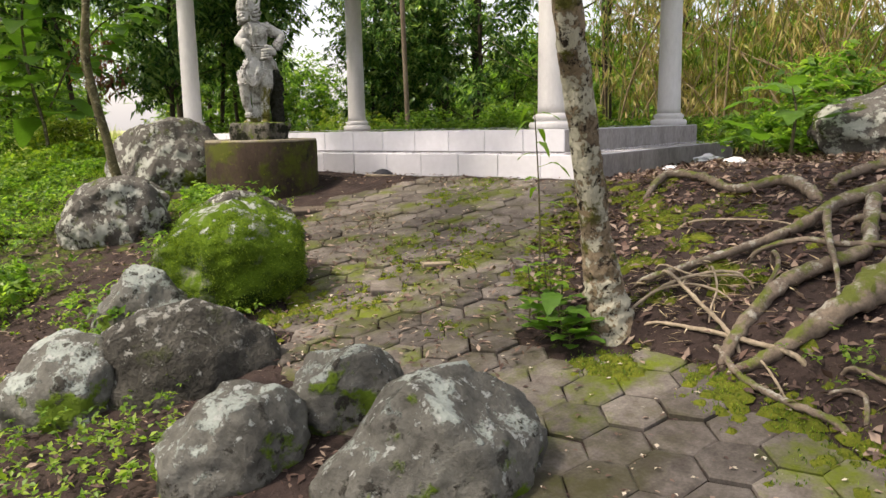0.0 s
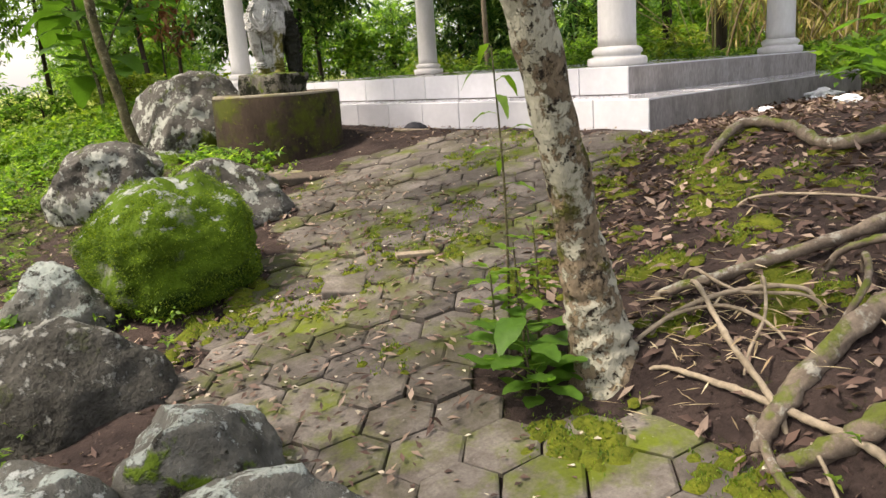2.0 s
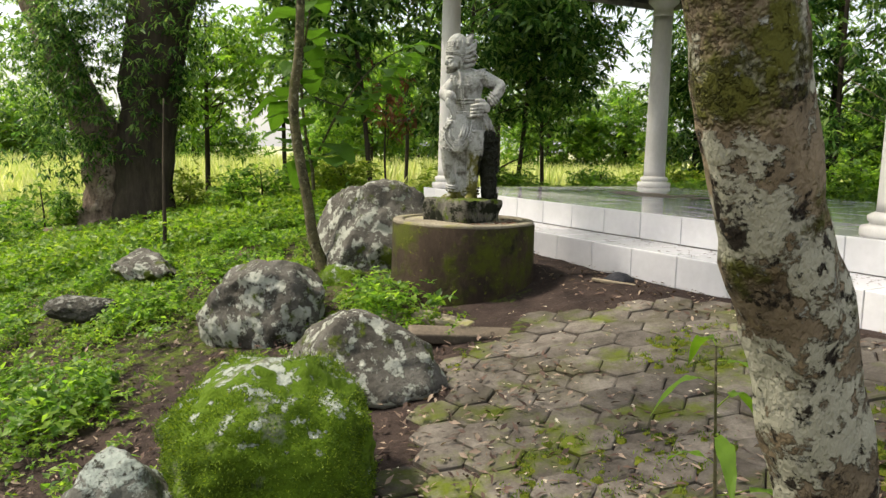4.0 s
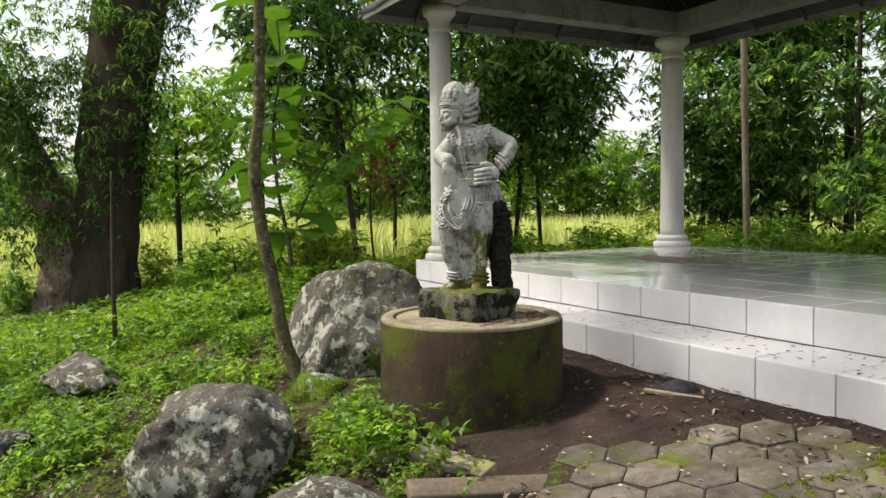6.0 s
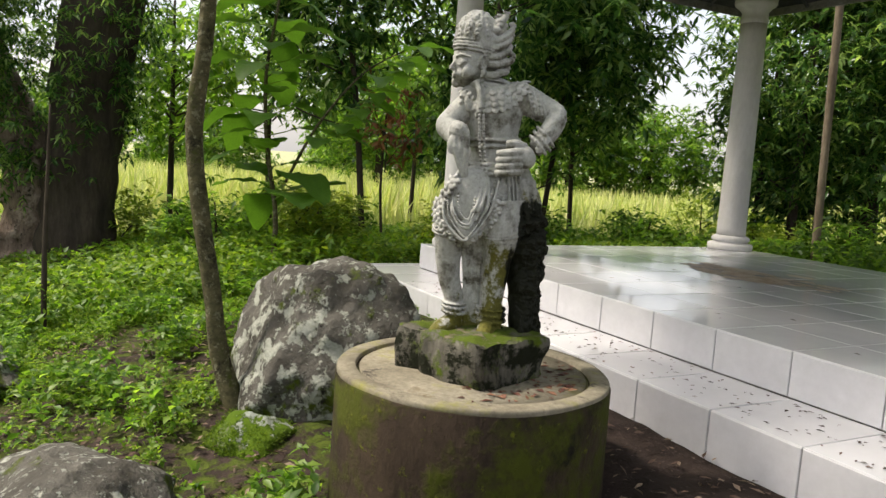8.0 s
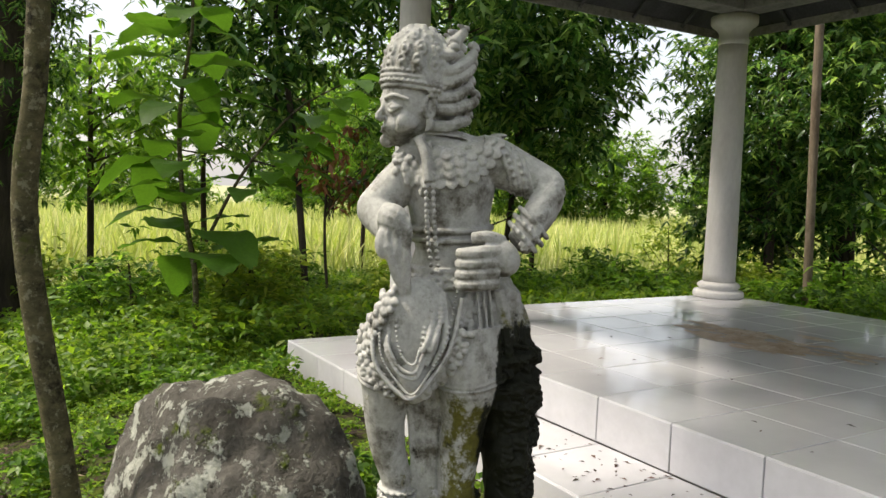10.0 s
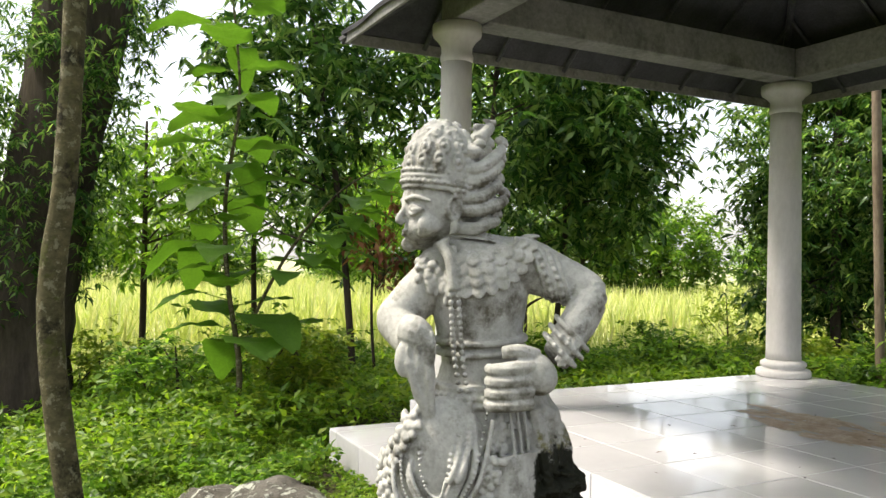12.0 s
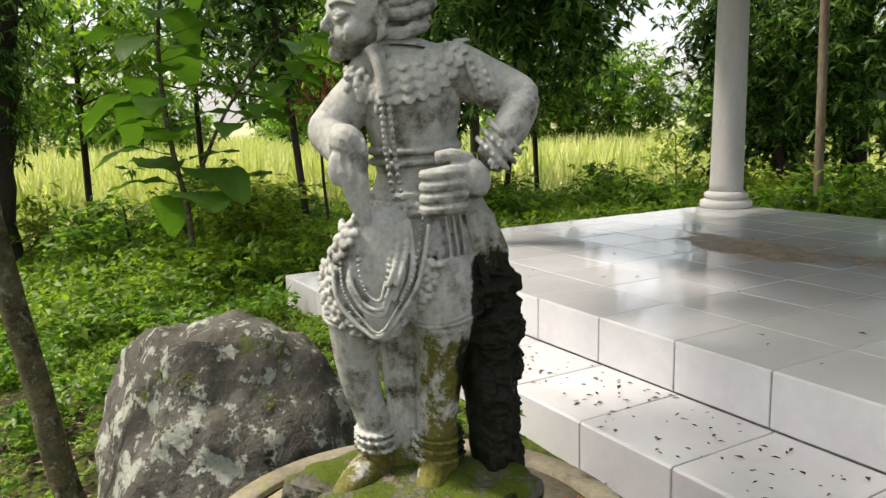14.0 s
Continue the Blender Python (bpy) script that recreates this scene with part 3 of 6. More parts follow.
# ---- rocks ----
def rock(x, y, z0, sx, sy, sz, rz, seed, material, label, sink=0.25, planed=(0.6, 0.9), sub=5, fuzz=0, group="boulders along the path"):
    """A boulder with its half axes, planed on a few sides, roughened at two scales."""
    b = bmesh.new()
    bmesh.ops.create_icosphere(b, subdivisions=sub, radius=1)
    rng = random.Random(seed)
    planes = [(Vector((rng.uniform(-1, 1), rng.uniform(-1, 1), rng.uniform(-0.2, 1))).normalized(), rng.uniform(*planed)) for _ in range(10)]
    for v in b.verts:
        p = v.co.copy()
        for n, d in planes:
            o = p.dot(n) - d
            if o > 0:
                p -= n * o * 0.8
        p *= 1 + 0.16 * noise.noise(p * 1.3 + Vector((seed, 0, 0))) + 0.09 * noise.noise(p * 3.2 + Vector((0, seed, 0))) + 0.035 * noise.noise(p * 8 + Vector((0, seed, 2))) - 0.05 * max(0.0, 0.25 - abs(noise.noise(p * 2.1 + Vector((seed, seed, 0))))) + 0.014 * noise.noise(p * 20 + Vector((seed, 1, 2)))
        v.co = Vector((p.x * sx, p.y * sy, p.z * sz))
    for k, s in enumerate((sx, sy, sz)):
        lo, hi = min(v.co[k] for v in b.verts), max(v.co[k] for v in b.verts)
        for v in b.verts:
            v.co[k] = ((v.co[k] - lo) / (hi - lo) * 2 - 1) * s
    e = part("boulder", b, material)
    e.matrix_basis = pose(x, y, z0 + sz * (1 - sink * 2), 0, 0, rz)
    if fuzz:
        n = fuzz
        rn = np.random.default_rng(seed)
        me = e.data
        co = np.empty(len(me.vertices) * 3, np.float32)
        no = np.empty(len(me.vertices) * 3, np.float32)
        me.vertices.foreach_get("co", co)
        me.vertices.foreach_get("normal", no)
        co, no = co.reshape(-1, 3), no.reshape(-1, 3)
        good = np.array([noise.noise(Vector(c) * 3.1 + Vector((seed, 0, 0))) - (0.42 if c[2] > sz * 0.62 else 0.0) > -0.28 for c in co]) & (co[:, 2] > -sz * 0.75)
        pick = rn.choice(np.flatnonzero(good), n)
        P = co[pick] + rn.normal(0, 0.008, (n, 3)) - no[pick] * 0.004
        D = no[pick] + rn.normal(0, 0.55, (n, 3))
        leaves("moss", P, D, rn.normal(0, 1, (n, 3)), rn.uniform(0.007, 0.016, n), rn.uniform(0.003, 0.006, n), L_MOSS, e, label="soft bright green moss")
    return tagged(e, label, "boulder", group)


GREY = "grey rounded boulder with pale lichen blotches"
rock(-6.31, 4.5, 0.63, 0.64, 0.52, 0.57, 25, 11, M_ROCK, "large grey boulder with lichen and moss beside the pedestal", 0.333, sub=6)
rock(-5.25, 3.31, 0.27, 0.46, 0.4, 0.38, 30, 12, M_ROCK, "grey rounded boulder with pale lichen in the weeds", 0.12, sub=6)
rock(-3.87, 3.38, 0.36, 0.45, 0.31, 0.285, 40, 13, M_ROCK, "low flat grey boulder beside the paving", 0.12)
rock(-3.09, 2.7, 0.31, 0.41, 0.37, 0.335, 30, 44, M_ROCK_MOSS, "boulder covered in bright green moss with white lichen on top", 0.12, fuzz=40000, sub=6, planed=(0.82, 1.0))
rock(-2.55, 1.97, -0.02, 0.46, 0.28, 0.33, 52, 15, M_ROCK_DARK, "long dark grey boulder with faint lichen", 0.15)
rock(-2.9, 1.6, -0.07, 0.33, 0.28, 0.3, 20, 16, M_ROCK_PALE, "angular pale grey boulder streaked with lichen", 0.15)
rock(-3.25, 2.24, 0.15, 0.27, 0.21, 0.26, 40, 17, M_ROCK_PALE, "small pointed pale grey boulder", 0.15)
rock(-1.81, 1.6, -0.02, 0.28, 0.24, 0.25, 30, 18, M_ROCK_PALE, "boulder with pale green lichen top and mossy sides", 0.15)
rock(-1.07, 1.81, -0.02, 0.38, 0.28, 0.32, 60, 19, M_ROCK_PALE, "broad grey boulder blotched with pale lichen", 0.15)
rock(-1.62, 2.02, 0.07, 0.24, 0.2, 0.25, 10, 20, M_ROCK_PALE, "grey boulder with pale lichen leaning on another", 0.15)
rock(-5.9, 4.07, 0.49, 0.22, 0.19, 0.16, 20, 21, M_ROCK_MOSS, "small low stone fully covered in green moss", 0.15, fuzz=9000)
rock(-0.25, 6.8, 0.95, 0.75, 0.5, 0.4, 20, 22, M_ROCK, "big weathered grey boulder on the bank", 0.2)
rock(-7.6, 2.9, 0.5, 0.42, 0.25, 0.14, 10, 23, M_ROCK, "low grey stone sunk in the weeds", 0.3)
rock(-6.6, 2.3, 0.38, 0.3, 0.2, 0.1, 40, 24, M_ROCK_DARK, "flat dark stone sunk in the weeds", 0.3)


# ---- trees ----
def trunk_part(pts, material, parent, n=26, seg=16, bumpy=0.12, seed=1, name="trunk"):
    return part(name, tube_bm(pts, n, seg, bumpy, seed), material, parent)


near_tree = thing("tree", -1.06, 2.92, 0.38, "slim leaning tree with lichen-blotched flaking bark", "tree")
trunk_part([(0.12, 0.07, -0.2, 0.15), (0.06, 0.06, 0.02, 0.105), (0.03, 0.05, 0.16, 0.09), (0.015, 0.04, 0.28, 0.076), (-0.005, 0.02, 0.42, 0.063), (-0.005, -0.03, 0.62, 0.058), (0.0, -0.17, 1.02, 0.057), (0.03, -0.32, 1.3, 0.055), (0.06, -0.46, 1.8, 0.05), (0.05, -0.6, 2.7, 0.05), (0, -0.7, 4.5, 0.045)], M_BARK, near_tree, 110, 28, 0.17, 3)

sapling = thing("sapling", -6.37, 3.92, 0.6, "slender mossy sapling trunk among the weeds", "tree")
trunk_part([(0.17, 0.2, -0.2, 0.065), (0.11, 0.13, 0.08, 0.05), (0.05, 0.07, 0.3, 0.044), (0.02, 0.03, 0.6, 0.041), (-0.05, -0.06, 1.3, 0.04), (-0.02, -0.02, 1.9, 0.036), (0.0, 0.0, 3.2, 0.03)], M_BARK_SAP, sapling, 36, 14, 0.12, 6)

big_tree = thing("big_tree", -13.55, 3.35, 0.0, "huge old tree with flaking buttressed trunk hung with ferns and creepers", "tree")
# shade painted by bark colour: main trunk dark, sunlit side trunk pale
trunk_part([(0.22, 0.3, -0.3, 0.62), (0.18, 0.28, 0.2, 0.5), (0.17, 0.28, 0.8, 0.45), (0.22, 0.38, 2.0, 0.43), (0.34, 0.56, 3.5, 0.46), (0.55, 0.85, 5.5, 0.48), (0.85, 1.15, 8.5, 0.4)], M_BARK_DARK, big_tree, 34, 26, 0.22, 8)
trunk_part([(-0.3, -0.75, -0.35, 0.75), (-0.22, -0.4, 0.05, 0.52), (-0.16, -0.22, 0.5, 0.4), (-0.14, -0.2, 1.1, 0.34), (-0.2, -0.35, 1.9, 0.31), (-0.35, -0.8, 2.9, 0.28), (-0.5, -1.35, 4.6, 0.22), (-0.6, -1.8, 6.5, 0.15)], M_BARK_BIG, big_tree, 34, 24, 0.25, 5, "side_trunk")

def leafy_tree(name, x, y, height, r, seed, leafmat, barkmat, label, crown_z, radii, count, per, size, L0, W0, droop, k=7, limbs=7, lean=(0, 0), extra=()):
    """A tree: tapered trunk, limbs to the clumps, a crown of whorls of leaves."""
    rng = np.random.default_rng(seed)
    z0 = gz(x, y)
    t = thing(name, x, y, z0 - 0.05, label, "tree" if name != "shrub" else "shrub")
    top = (lean[0], lean[1], height)
    b = tube_bm([(0, 0, -0.2, r * 1.35), (0.02, 0, 0.25, r), (lean[0] * 0.4 + rng.normal(0, 0.06), lean[1] * 0.4 + rng.normal(0, 0.06), height * 0.45, r * 0.85), (*top, r * 0.35)], 18, 10, 0.1, seed)
    C, c = clumps(rng, (lean[0], lean[1], crown_z), radii, count, per, size)
    for i in range(min(limbs, len(c))):
        q = c[i]
        h = min(max(q[2] - 0.5, 0.2), height * 0.8)
        tube_into(b, [(lean[0] * h / height, lean[1] * h / height, h, r * 0.35), *[(*(np.array([lean[0] * h / height, lean[1] * h / height, h]) * 0.5 + q * 0.5 + rng.normal(0, 0.1, 3)), r * 0.22)], (*q, 0.008)], 7, 6)
    part("trunk", b, barkmat, t)
    leaves("crown", *whorls(rng, C, k, droop, L0, W0), leafmat, t)
    return t


# ---- statue: one carved figure, hand on hip, head turned in profile ----
from mathutils.bvhtree import BVHTree


def ellipsoid_into(b, c, r, rot=(0, 0, 0), sub=3):
    m = Matrix.LocRotScale(Vector(c), Euler([radians(a) for a in rot]), Vector(r))
    bmesh.ops.create_icosphere(b, subdivisions=sub, radius=1, matrix=m)


def ring_into(b, c, ra, rb, thick, tilt=(0, 0, 0), n=28, beads=0, lift=0.0):
    """A band round a limb; beads: knobs on it."""
    m = pose(*c, *tilt)
    pts = []
    for i in range(n + 1):
        a = 2 * math.pi * i / n
        p = m @ Vector((ra * math.cos(a), rb * math.sin(a), lift * math.sin(a)))
        pts.append((*p, thick))
    tube_into(b, pts, n + 1, 6)
    for i in range(beads):
        a = 2 * math.pi * i / beads
        p = m @ Vector(((ra + thick * 0.6) * math.cos(a), (rb + thick * 0.6) * math.sin(a), lift * math.sin(a)))
        ellipsoid_into(b, p, (thick * 1.1,) * 3, sub=1)


def beads_into(b, pts, n, r):
    for x, y, z, s in smooth_line([(*p, 1) for p in pts], n):
        ellipsoid_into(b, (x, y, z), (r, r * 0.8, r * 0.8), sub=1)


def rosette_into(b, c, r, petals=6):
    ellipsoid_into(b, c, (r * 0.45, r * 0.45, r * 0.45), sub=1)
    for i in range(petals):
        a = 2 * math.pi * i / petals
        ellipsoid_into(b, (c[0] + r * 0.7 * math.cos(a), c[1] + 0.002, c[2] + r * 0.7 * math.sin(a)), (r * 0.36, r * 0.3, r * 0.36), sub=1)


def build_statue():
    b = bmesh.new()
    # trunk of the body: stacked sections (x, y, z, half width, half depth)
    secs = [(0.045, 0.01, 0.345, 0.085, 0.055), (0.045, 0.01, 0.385, 0.132, 0.09), (0.045, 0.01, 0.43, 0.150, 0.10), (0.055, 0.01, 0.50, 0.132, 0.10), (0.08, 0.005, 0.58, 0.098, 0.082), (0.088, 0, 0.64, 0.086, 0.072),
            (0.08, 0, 0.70, 0.092, 0.075), (0.075, 0, 0.76, 0.107, 0.082), (0.075, 0.002, 0.81, 0.108, 0.075), (0.065, 0.005, 0.845, 0.075, 0.06), (0.03, 0.005, 0.87, 0.05, 0.05)]
    rings = []
    for x, y, z, w, d in secs:
        rings.append([b.verts.new((x + w * math.cos(2 * math.pi * i / 32), y + d * math.sin(2 * math.pi * i / 32) - 0.2 * w * 0, z)) for i in range(32)])
    for p, q in zip(rings, rings[1:]):
        for i in range(32):
            b.faces.new((p[i], p[(i + 1) % 32], q[(i + 1) % 32], q[i]))
    b.faces.new(list(reversed(rings[0])))
    b.faces.new(rings[-1])
    ellipsoid_into(b, (0.055, 0.004, 0.846), (0.085, 0.06, 0.04))
    # neck and head in profile
    tube_into(b, [(0.045, 0.005, 0.82, 0.052), (0.024, 0, 0.85, 0.041), (0.008, 0, 0.89, 0.04)], 6, 16)
    ellipsoid_into(b, (-0.012, 0, 0.938), (0.078, 0.064, 0.086), sub=4)
    ellipsoid_into(b, (-0.04, -0.004, 0.888), (0.045, 0.046, 0.048), (0, 20, 0))
    ellipsoid_into(b, (-0.07, -0.006, 0.853), (0.018, 0.02, 0.016))           # chin
    ellipsoid_into(b, (-0.083, -0.006, 0.881), (0.008, 0.0125, 0.004))           # lips
    ellipsoid_into(b, (-0.082, -0.006, 0.873), (0.008, 0.011, 0.0045))
    tube_into(b, [(-0.082, -0.006, 0.945, 0.006), (-0.09, -0.006, 0.922, 0.0065), (-0.101, -0.006, 0.904, 0.008), (-0.088, -0.006, 0.898, 0.007)], 8, 8)  # nose
    for s in (-1, 1):
        ellipsoid_into(b, (-0.07, -0.004 + 0.032 * s, 0.923), (0.012, 0.016, 0.0075), (0, 0, -28 * s))   # eye
        for up in (-1, 1):   # lids
            tube_into(b, [(-0.083, -0.004 + 0.016 * s, 0.922, 0.002), (-0.079, -0.004 + 0.032 * s, 0.923 + 0.0095 * up, 0.0034), (-0.063, -0.004 + 0.05 * s, 0.924, 0.002)], 10, 6)
        tube_into(b, [(-0.088, -0.004 + 0.012 * s, 0.943, 0.005), (-0.077, -0.004 + 0.038 * s, 0.949, 0.005), (-0.05, -0.004 + 0.062 * s, 0.94, 0.004)], 8, 6)
        ellipsoid_into(b, (-0.045, -0.002 + 0.045 * s, 0.892), (0.026, 0.014, 0.026))  # cheek
        ring_into(b, (0.0, 0.066 * s, 0.927), 0.012, 0.024, 0.006, (90, 0, 0), 16)   # ear
        ellipsoid_into(b, (0.003, 0.06 * s, 0.924), (0.012, 0.008, 0.02))
        ellipsoid_into(b, (0.002, 0.066 * s, 0.888), (0.01, 0.009, 0.017))
    # headdress
    for k, (z, rr, th) in enumerate(((0.964, 0.083, 0.005), (0.975, 0.086, 0.0045), (0.986, 0.086, 0.005), (0.998, 0.084, 0.0045))):
        ring_into(b, (-0.004, 0, z), rr, rr * 0.86, th, (0, 7, 0), 40, 44 if k % 2 else 0)
    tube_into(b, [(-0.004, 0, 0.98, 0.079), (-0.006, 0, 1.02, 0.076), (-0.008, 0, 1.06, 0.069), (-0.008, 0, 1.095, 0.05), (-0.008, 0, 1.122, 0.014)], 20, 28)
    rng = random.Random(5)
    for row, (h, rr, tall, cnt) in enumerate(((1.022, 0.076, 0.016, 13), (1.055, 0.071, 0.015, 12), (1.086, 0.056, 0.012, 9), (1.108, 0.034, 0.009, 6))):   # carved scrolls and drops
        for i in range(cnt):
            a = 2 * math.pi * (i + 0.5 * (row % 2)) / cnt
            x, y = -0.006 + rr * math.cos(a), rr * math.sin(a)
            ring_into(b, (x, y, h), tall * 0.62, tall, 0.0048, (90 - row * 16, 0, math.degrees(a) + 90), 14)
            ellipsoid_into(b, (x * 1.05, y * 1.05, h), (0.006, 0.006, 0.008), sub=1)
    for i in range(90):
        a, h = rng.uniform(0, 2 * math.pi), rng.uniform(1.01, 1.10)
        rr = 0.078 * math.sqrt(max(0.05, 1 - ((h - 1.0) / 0.125) ** 2))
        ellipsoid_into(b, (-0.006 + rr * math.cos(a), rr * math.sin(a), h), (0.0055,) * 3, sub=1)
    for i in range(3):   # side ornament over the ear
        rosette_into(b, (0.006 + 0.012 * i, -0.074 + 0.004 * i, 0.962 + 0.018 * i), 0.017)
    for i in range(18):   # flame-shaped hair sweeping back in separate locks
        k, s = i // 3, (-0.052, 0.0, 0.047)[i % 3]
        z0 = 0.893 + 0.031 * k + 0.006 * (i % 2)
        out, rise = 0.012 * math.sin(k * 2.1 + i % 3) - 0.007 * abs(k - 2), 0.012 + 0.007 * k
        tube_into(b, [(0.012, s, z0 - 0.006, 0.013), (0.05, s * 1.32, z0 - 0.006, 0.0145), (0.086 + out, s * 1.2, z0 + rise * 0.4, 0.0145), (0.112 + out, s, z0 + rise, 0.012), (0.12 + out, s * 0.92, z0 + rise + 0.018, 0.009), (0.108 + out, s * 0.9, z0 + rise + 0.028, 0.006)], 18, 9)
        ellipsoid_into(b, (0.104 + out, s * 1.02, z0 + rise + 0.02), (0.008, 0.008, 0.008), sub=2)
    ellipsoid_into(b, (0.048, 0, 0.965), (0.042, 0.055, 0.07))
    # arm with the hand on the hip
    tube_into(b, [(0.12, 0, 0.82, 0.055), (0.175, 0.0, 0.815, 0.055), (0.235, 0.005, 0.795, 0.046), (0.285, 0.0, 0.775, 0.040), (0.308, -0.008, 0.758, 0.037), (0.29, -0.03, 0.725, 0.036), (0.262, -0.055, 0.692, 0.033), (0.235, -0.075, 0.66, 0.029)], 30, 18)
    ellipsoid_into(b, (0.198, -0.092, 0.632), (0.042, 0.028, 0.036), (0, 25, 0))
    for i in range(4):
        z = 0.648 - i * 0.021
        tube_into(b, [(0.19, -0.105, z, 0.014), (0.15, -0.116, z - 0.004, 0.0135), (0.112, -0.108, z - 0.008, 0.012), (0.103, -0.09, z - 0.008, 0.01)], 10, 8)
    tube_into(b, [(0.2, -0.09, 0.662, 0.013), (0.165, -0.105, 0.672, 0.012), (0.13, -0.1, 0.668, 0.011)], 8, 8)
    ellipsoid_into(b, (0.0, -0.004, 0.80), (0.06, 0.055, 0.052))
    # bent arm on the other side, holding a broken cloth
    for u in range(13):
        k = u / 12
        ellipsoid_into(b, (0.012 - 0.105 * k, -0.002 - 0.035 * k, 0.808 - 0.095 * k), (0.05 - 0.011 * k,) * 3)
        ellipsoid_into(b, (-0.093 + 0.052 * k, -0.037 - 0.062 * k, 0.713 - 0.042 * k), (0.039 - 0.009 * k,) * 3)
    tube_into(b, [(-0.062, -0.1, 0.70, 0.028), (-0.04, -0.112, 0.695, 0.03), (-0.018, -0.108, 0.685, 0.024)], 8, 12)
    for dx, dz in ((-0.055, 0), (-0.035, 0.01), (-0.014, 0.0)):
        tube_into(b, [(dx, -0.118, 0.70 + dz, 0.011), (dx * 0.9, -0.126, 0.65, 0.014), (dx * 0.5 - 0.002, -0.12, 0.59, 0.010), (dx * 0.2, -0.112, 0.54, 0.005)], 16, 8, 0.45, dx * 50)
    ellipsoid_into(b, (-0.06, -0.125, 0.655), (0.02, 0.012, 0.03))
    # legs
    tube_into(b, [(-0.03, -0.012, 0.46, 0.082), (-0.048, -0.03, 0.36, 0.070), (-0.055, -0.036, 0.30, 0.054), (-0.055, -0.02, 0.22, 0.047), (-0.046, -0.01, 0.14, 0.041), (-0.026, -0.01, 0.07, 0.036), (-0.02, -0.01, 0.0, 0.034), (-0.02, -0.01, -0.04, 0.036)], 26, 18)
    tube_into(b, [(0.12, -0.012, 0.46, 0.098), (0.135, -0.03, 0.37, 0.084), (0.135, -0.04, 0.31, 0.066), (0.128, -0.02, 0.23, 0.054), (0.122, -0.01, 0.15, 0.05), (0.117, -0.01, 0.06, 0.043), (0.117, -0.012, 0.0, 0.045), (0.117, -0.015, -0.04, 0.048)], 26, 18)
    for x, tx in ((-0.02, -0.075), (0.117, 0.10)):
        tube_into(b, [(x, 0.01, -0.03, 0.04), ((x + tx) / 2, -0.05, -0.033, 0.036), (tx, -0.11, -0.045, 0.03), (tx - 0.005, -0.14, -0.05, 0.018)], 12, 12, squash=0.8)
    ellipsoid_into(b, (0.133, -0.05, 0.315), (0.062, 0.05, 0.05))
    ellipsoid_into(b, (-0.053, -0.045, 0.30), (0.05, 0.042, 0.045))
    # anklets
    for (x, y, z, r) in ((-0.022, -0.01, 0.045, 0.04), (-0.021, -0.01, 0.03, 0.042), (-0.02, -0.01, 0.012, 0.042), (0.117, -0.012, 0.035, 0.052), (0.117, -0.012, 0.015, 0.053), (0.117, -0.013, -0.005, 0.054)):
        ring_into(b, (x, y, z), r, r, 0.0055, (4, 3, 0), 22, 18)
    # pleated cloth falling between the legs
    for i in range(9):
        u = i / 8
        tube_into(b, [(-0.004 + 0.075 * u, -0.045 + 0.01 * (i % 2), 0.34, 0.009), (0.008 + 0.055 * u, -0.02 + 0.008 * (i % 2), 0.18, 0.0075), (0.022 + 0.045 * u, -0.012 + 0.006 * (i % 2), 0.01, 0.007), (0.024 + 0.042 * u, -0.012, -0.05, 0.007)], 10, 6)
    ellipsoid_into(b, (0.045, 0.005, 0.12), (0.03, 0.02, 0.2))
    # skirt hem and flaps
    ring_into(b, (0.135, -0.028, 0.35), 0.078, 0.078, 0.008, (16, -10, 0), 30)
    ring_into(b, (0.135, -0.026, 0.366), 0.083, 0.083, 0.005, (16, -10, 0), 30)
    ring_into(b, (-0.05, -0.03, 0.335), 0.066, 0.066, 0.008, (14, 12, 0), 28)
    ring_into(b, (-0.049, -0.028, 0.35), 0.071, 0.071, 0.005, (14, 12, 0), 28)
    # apron of cloth behind the swags
    ellipsoid_into(b, (0.012, -0.078, 0.455), (0.098, 0.05, 0.135), (6, 0, 0), sub=4)
    ellipsoid_into(b, (0.015, -0.1, 0.36), (0.04, 0.03, 0.06), (6, 0, 0))
    skin = BVHTree.FromBMesh(b)

    def onto(x, z):
        """The point of the body's front at x, z, and its normal."""
        hit = skin.ray_cast(Vector((x, -0.4, z)), Vector((0, 1, 0)))
        return (hit[0], hit[1]) if hit[0] is not None and hit[0].y < 0.06 else (None, None)

    def scale_at(x, z, away, w, h, thick, lift=0.0):
        p, nrm = onto(x, z)
        if p is None:
            return
        if nrm.y > 0:
            nrm = -nrm
        down = Vector((away[0], 0, away[1]))
        down = (down - nrm * down.dot(nrm)).normalized()
        across = nrm.cross(down)
        tip = (nrm + down * -0.34).normalized()
        down = (down - tip * down.dot(tip)).normalized()
        across = tip.cross(down)
        m = Matrix((across, tip, down)).transposed().to_4x4()
        m.translation = p + nrm * (lift + 0.001)
        bmesh.ops.create_icosphere(b, subdivisions=2, radius=1, matrix=m @ Matrix.Diagonal((w, thick, h, 1)))

    # bead-edged swags over the skirt
    swag = [(-0.03, -0.085, 0.57), (-0.075, -0.11, 0.48), (-0.07, -0.125, 0.40), (-0.02, -0.135, 0.335), (0.01, -0.14, 0.315), (0.045, -0.135, 0.36), (0.09, -0.128, 0.44), (0.115, -0.1, 0.55)]
    tube_into(b, [(*p, 0.006) for p in swag], 40, 6)
    beads_into(b, [(p[0] * 0.86 + 0.004, p[1] - 0.006, p[2] + 0.018) for p in swag], 70, 0.0046)
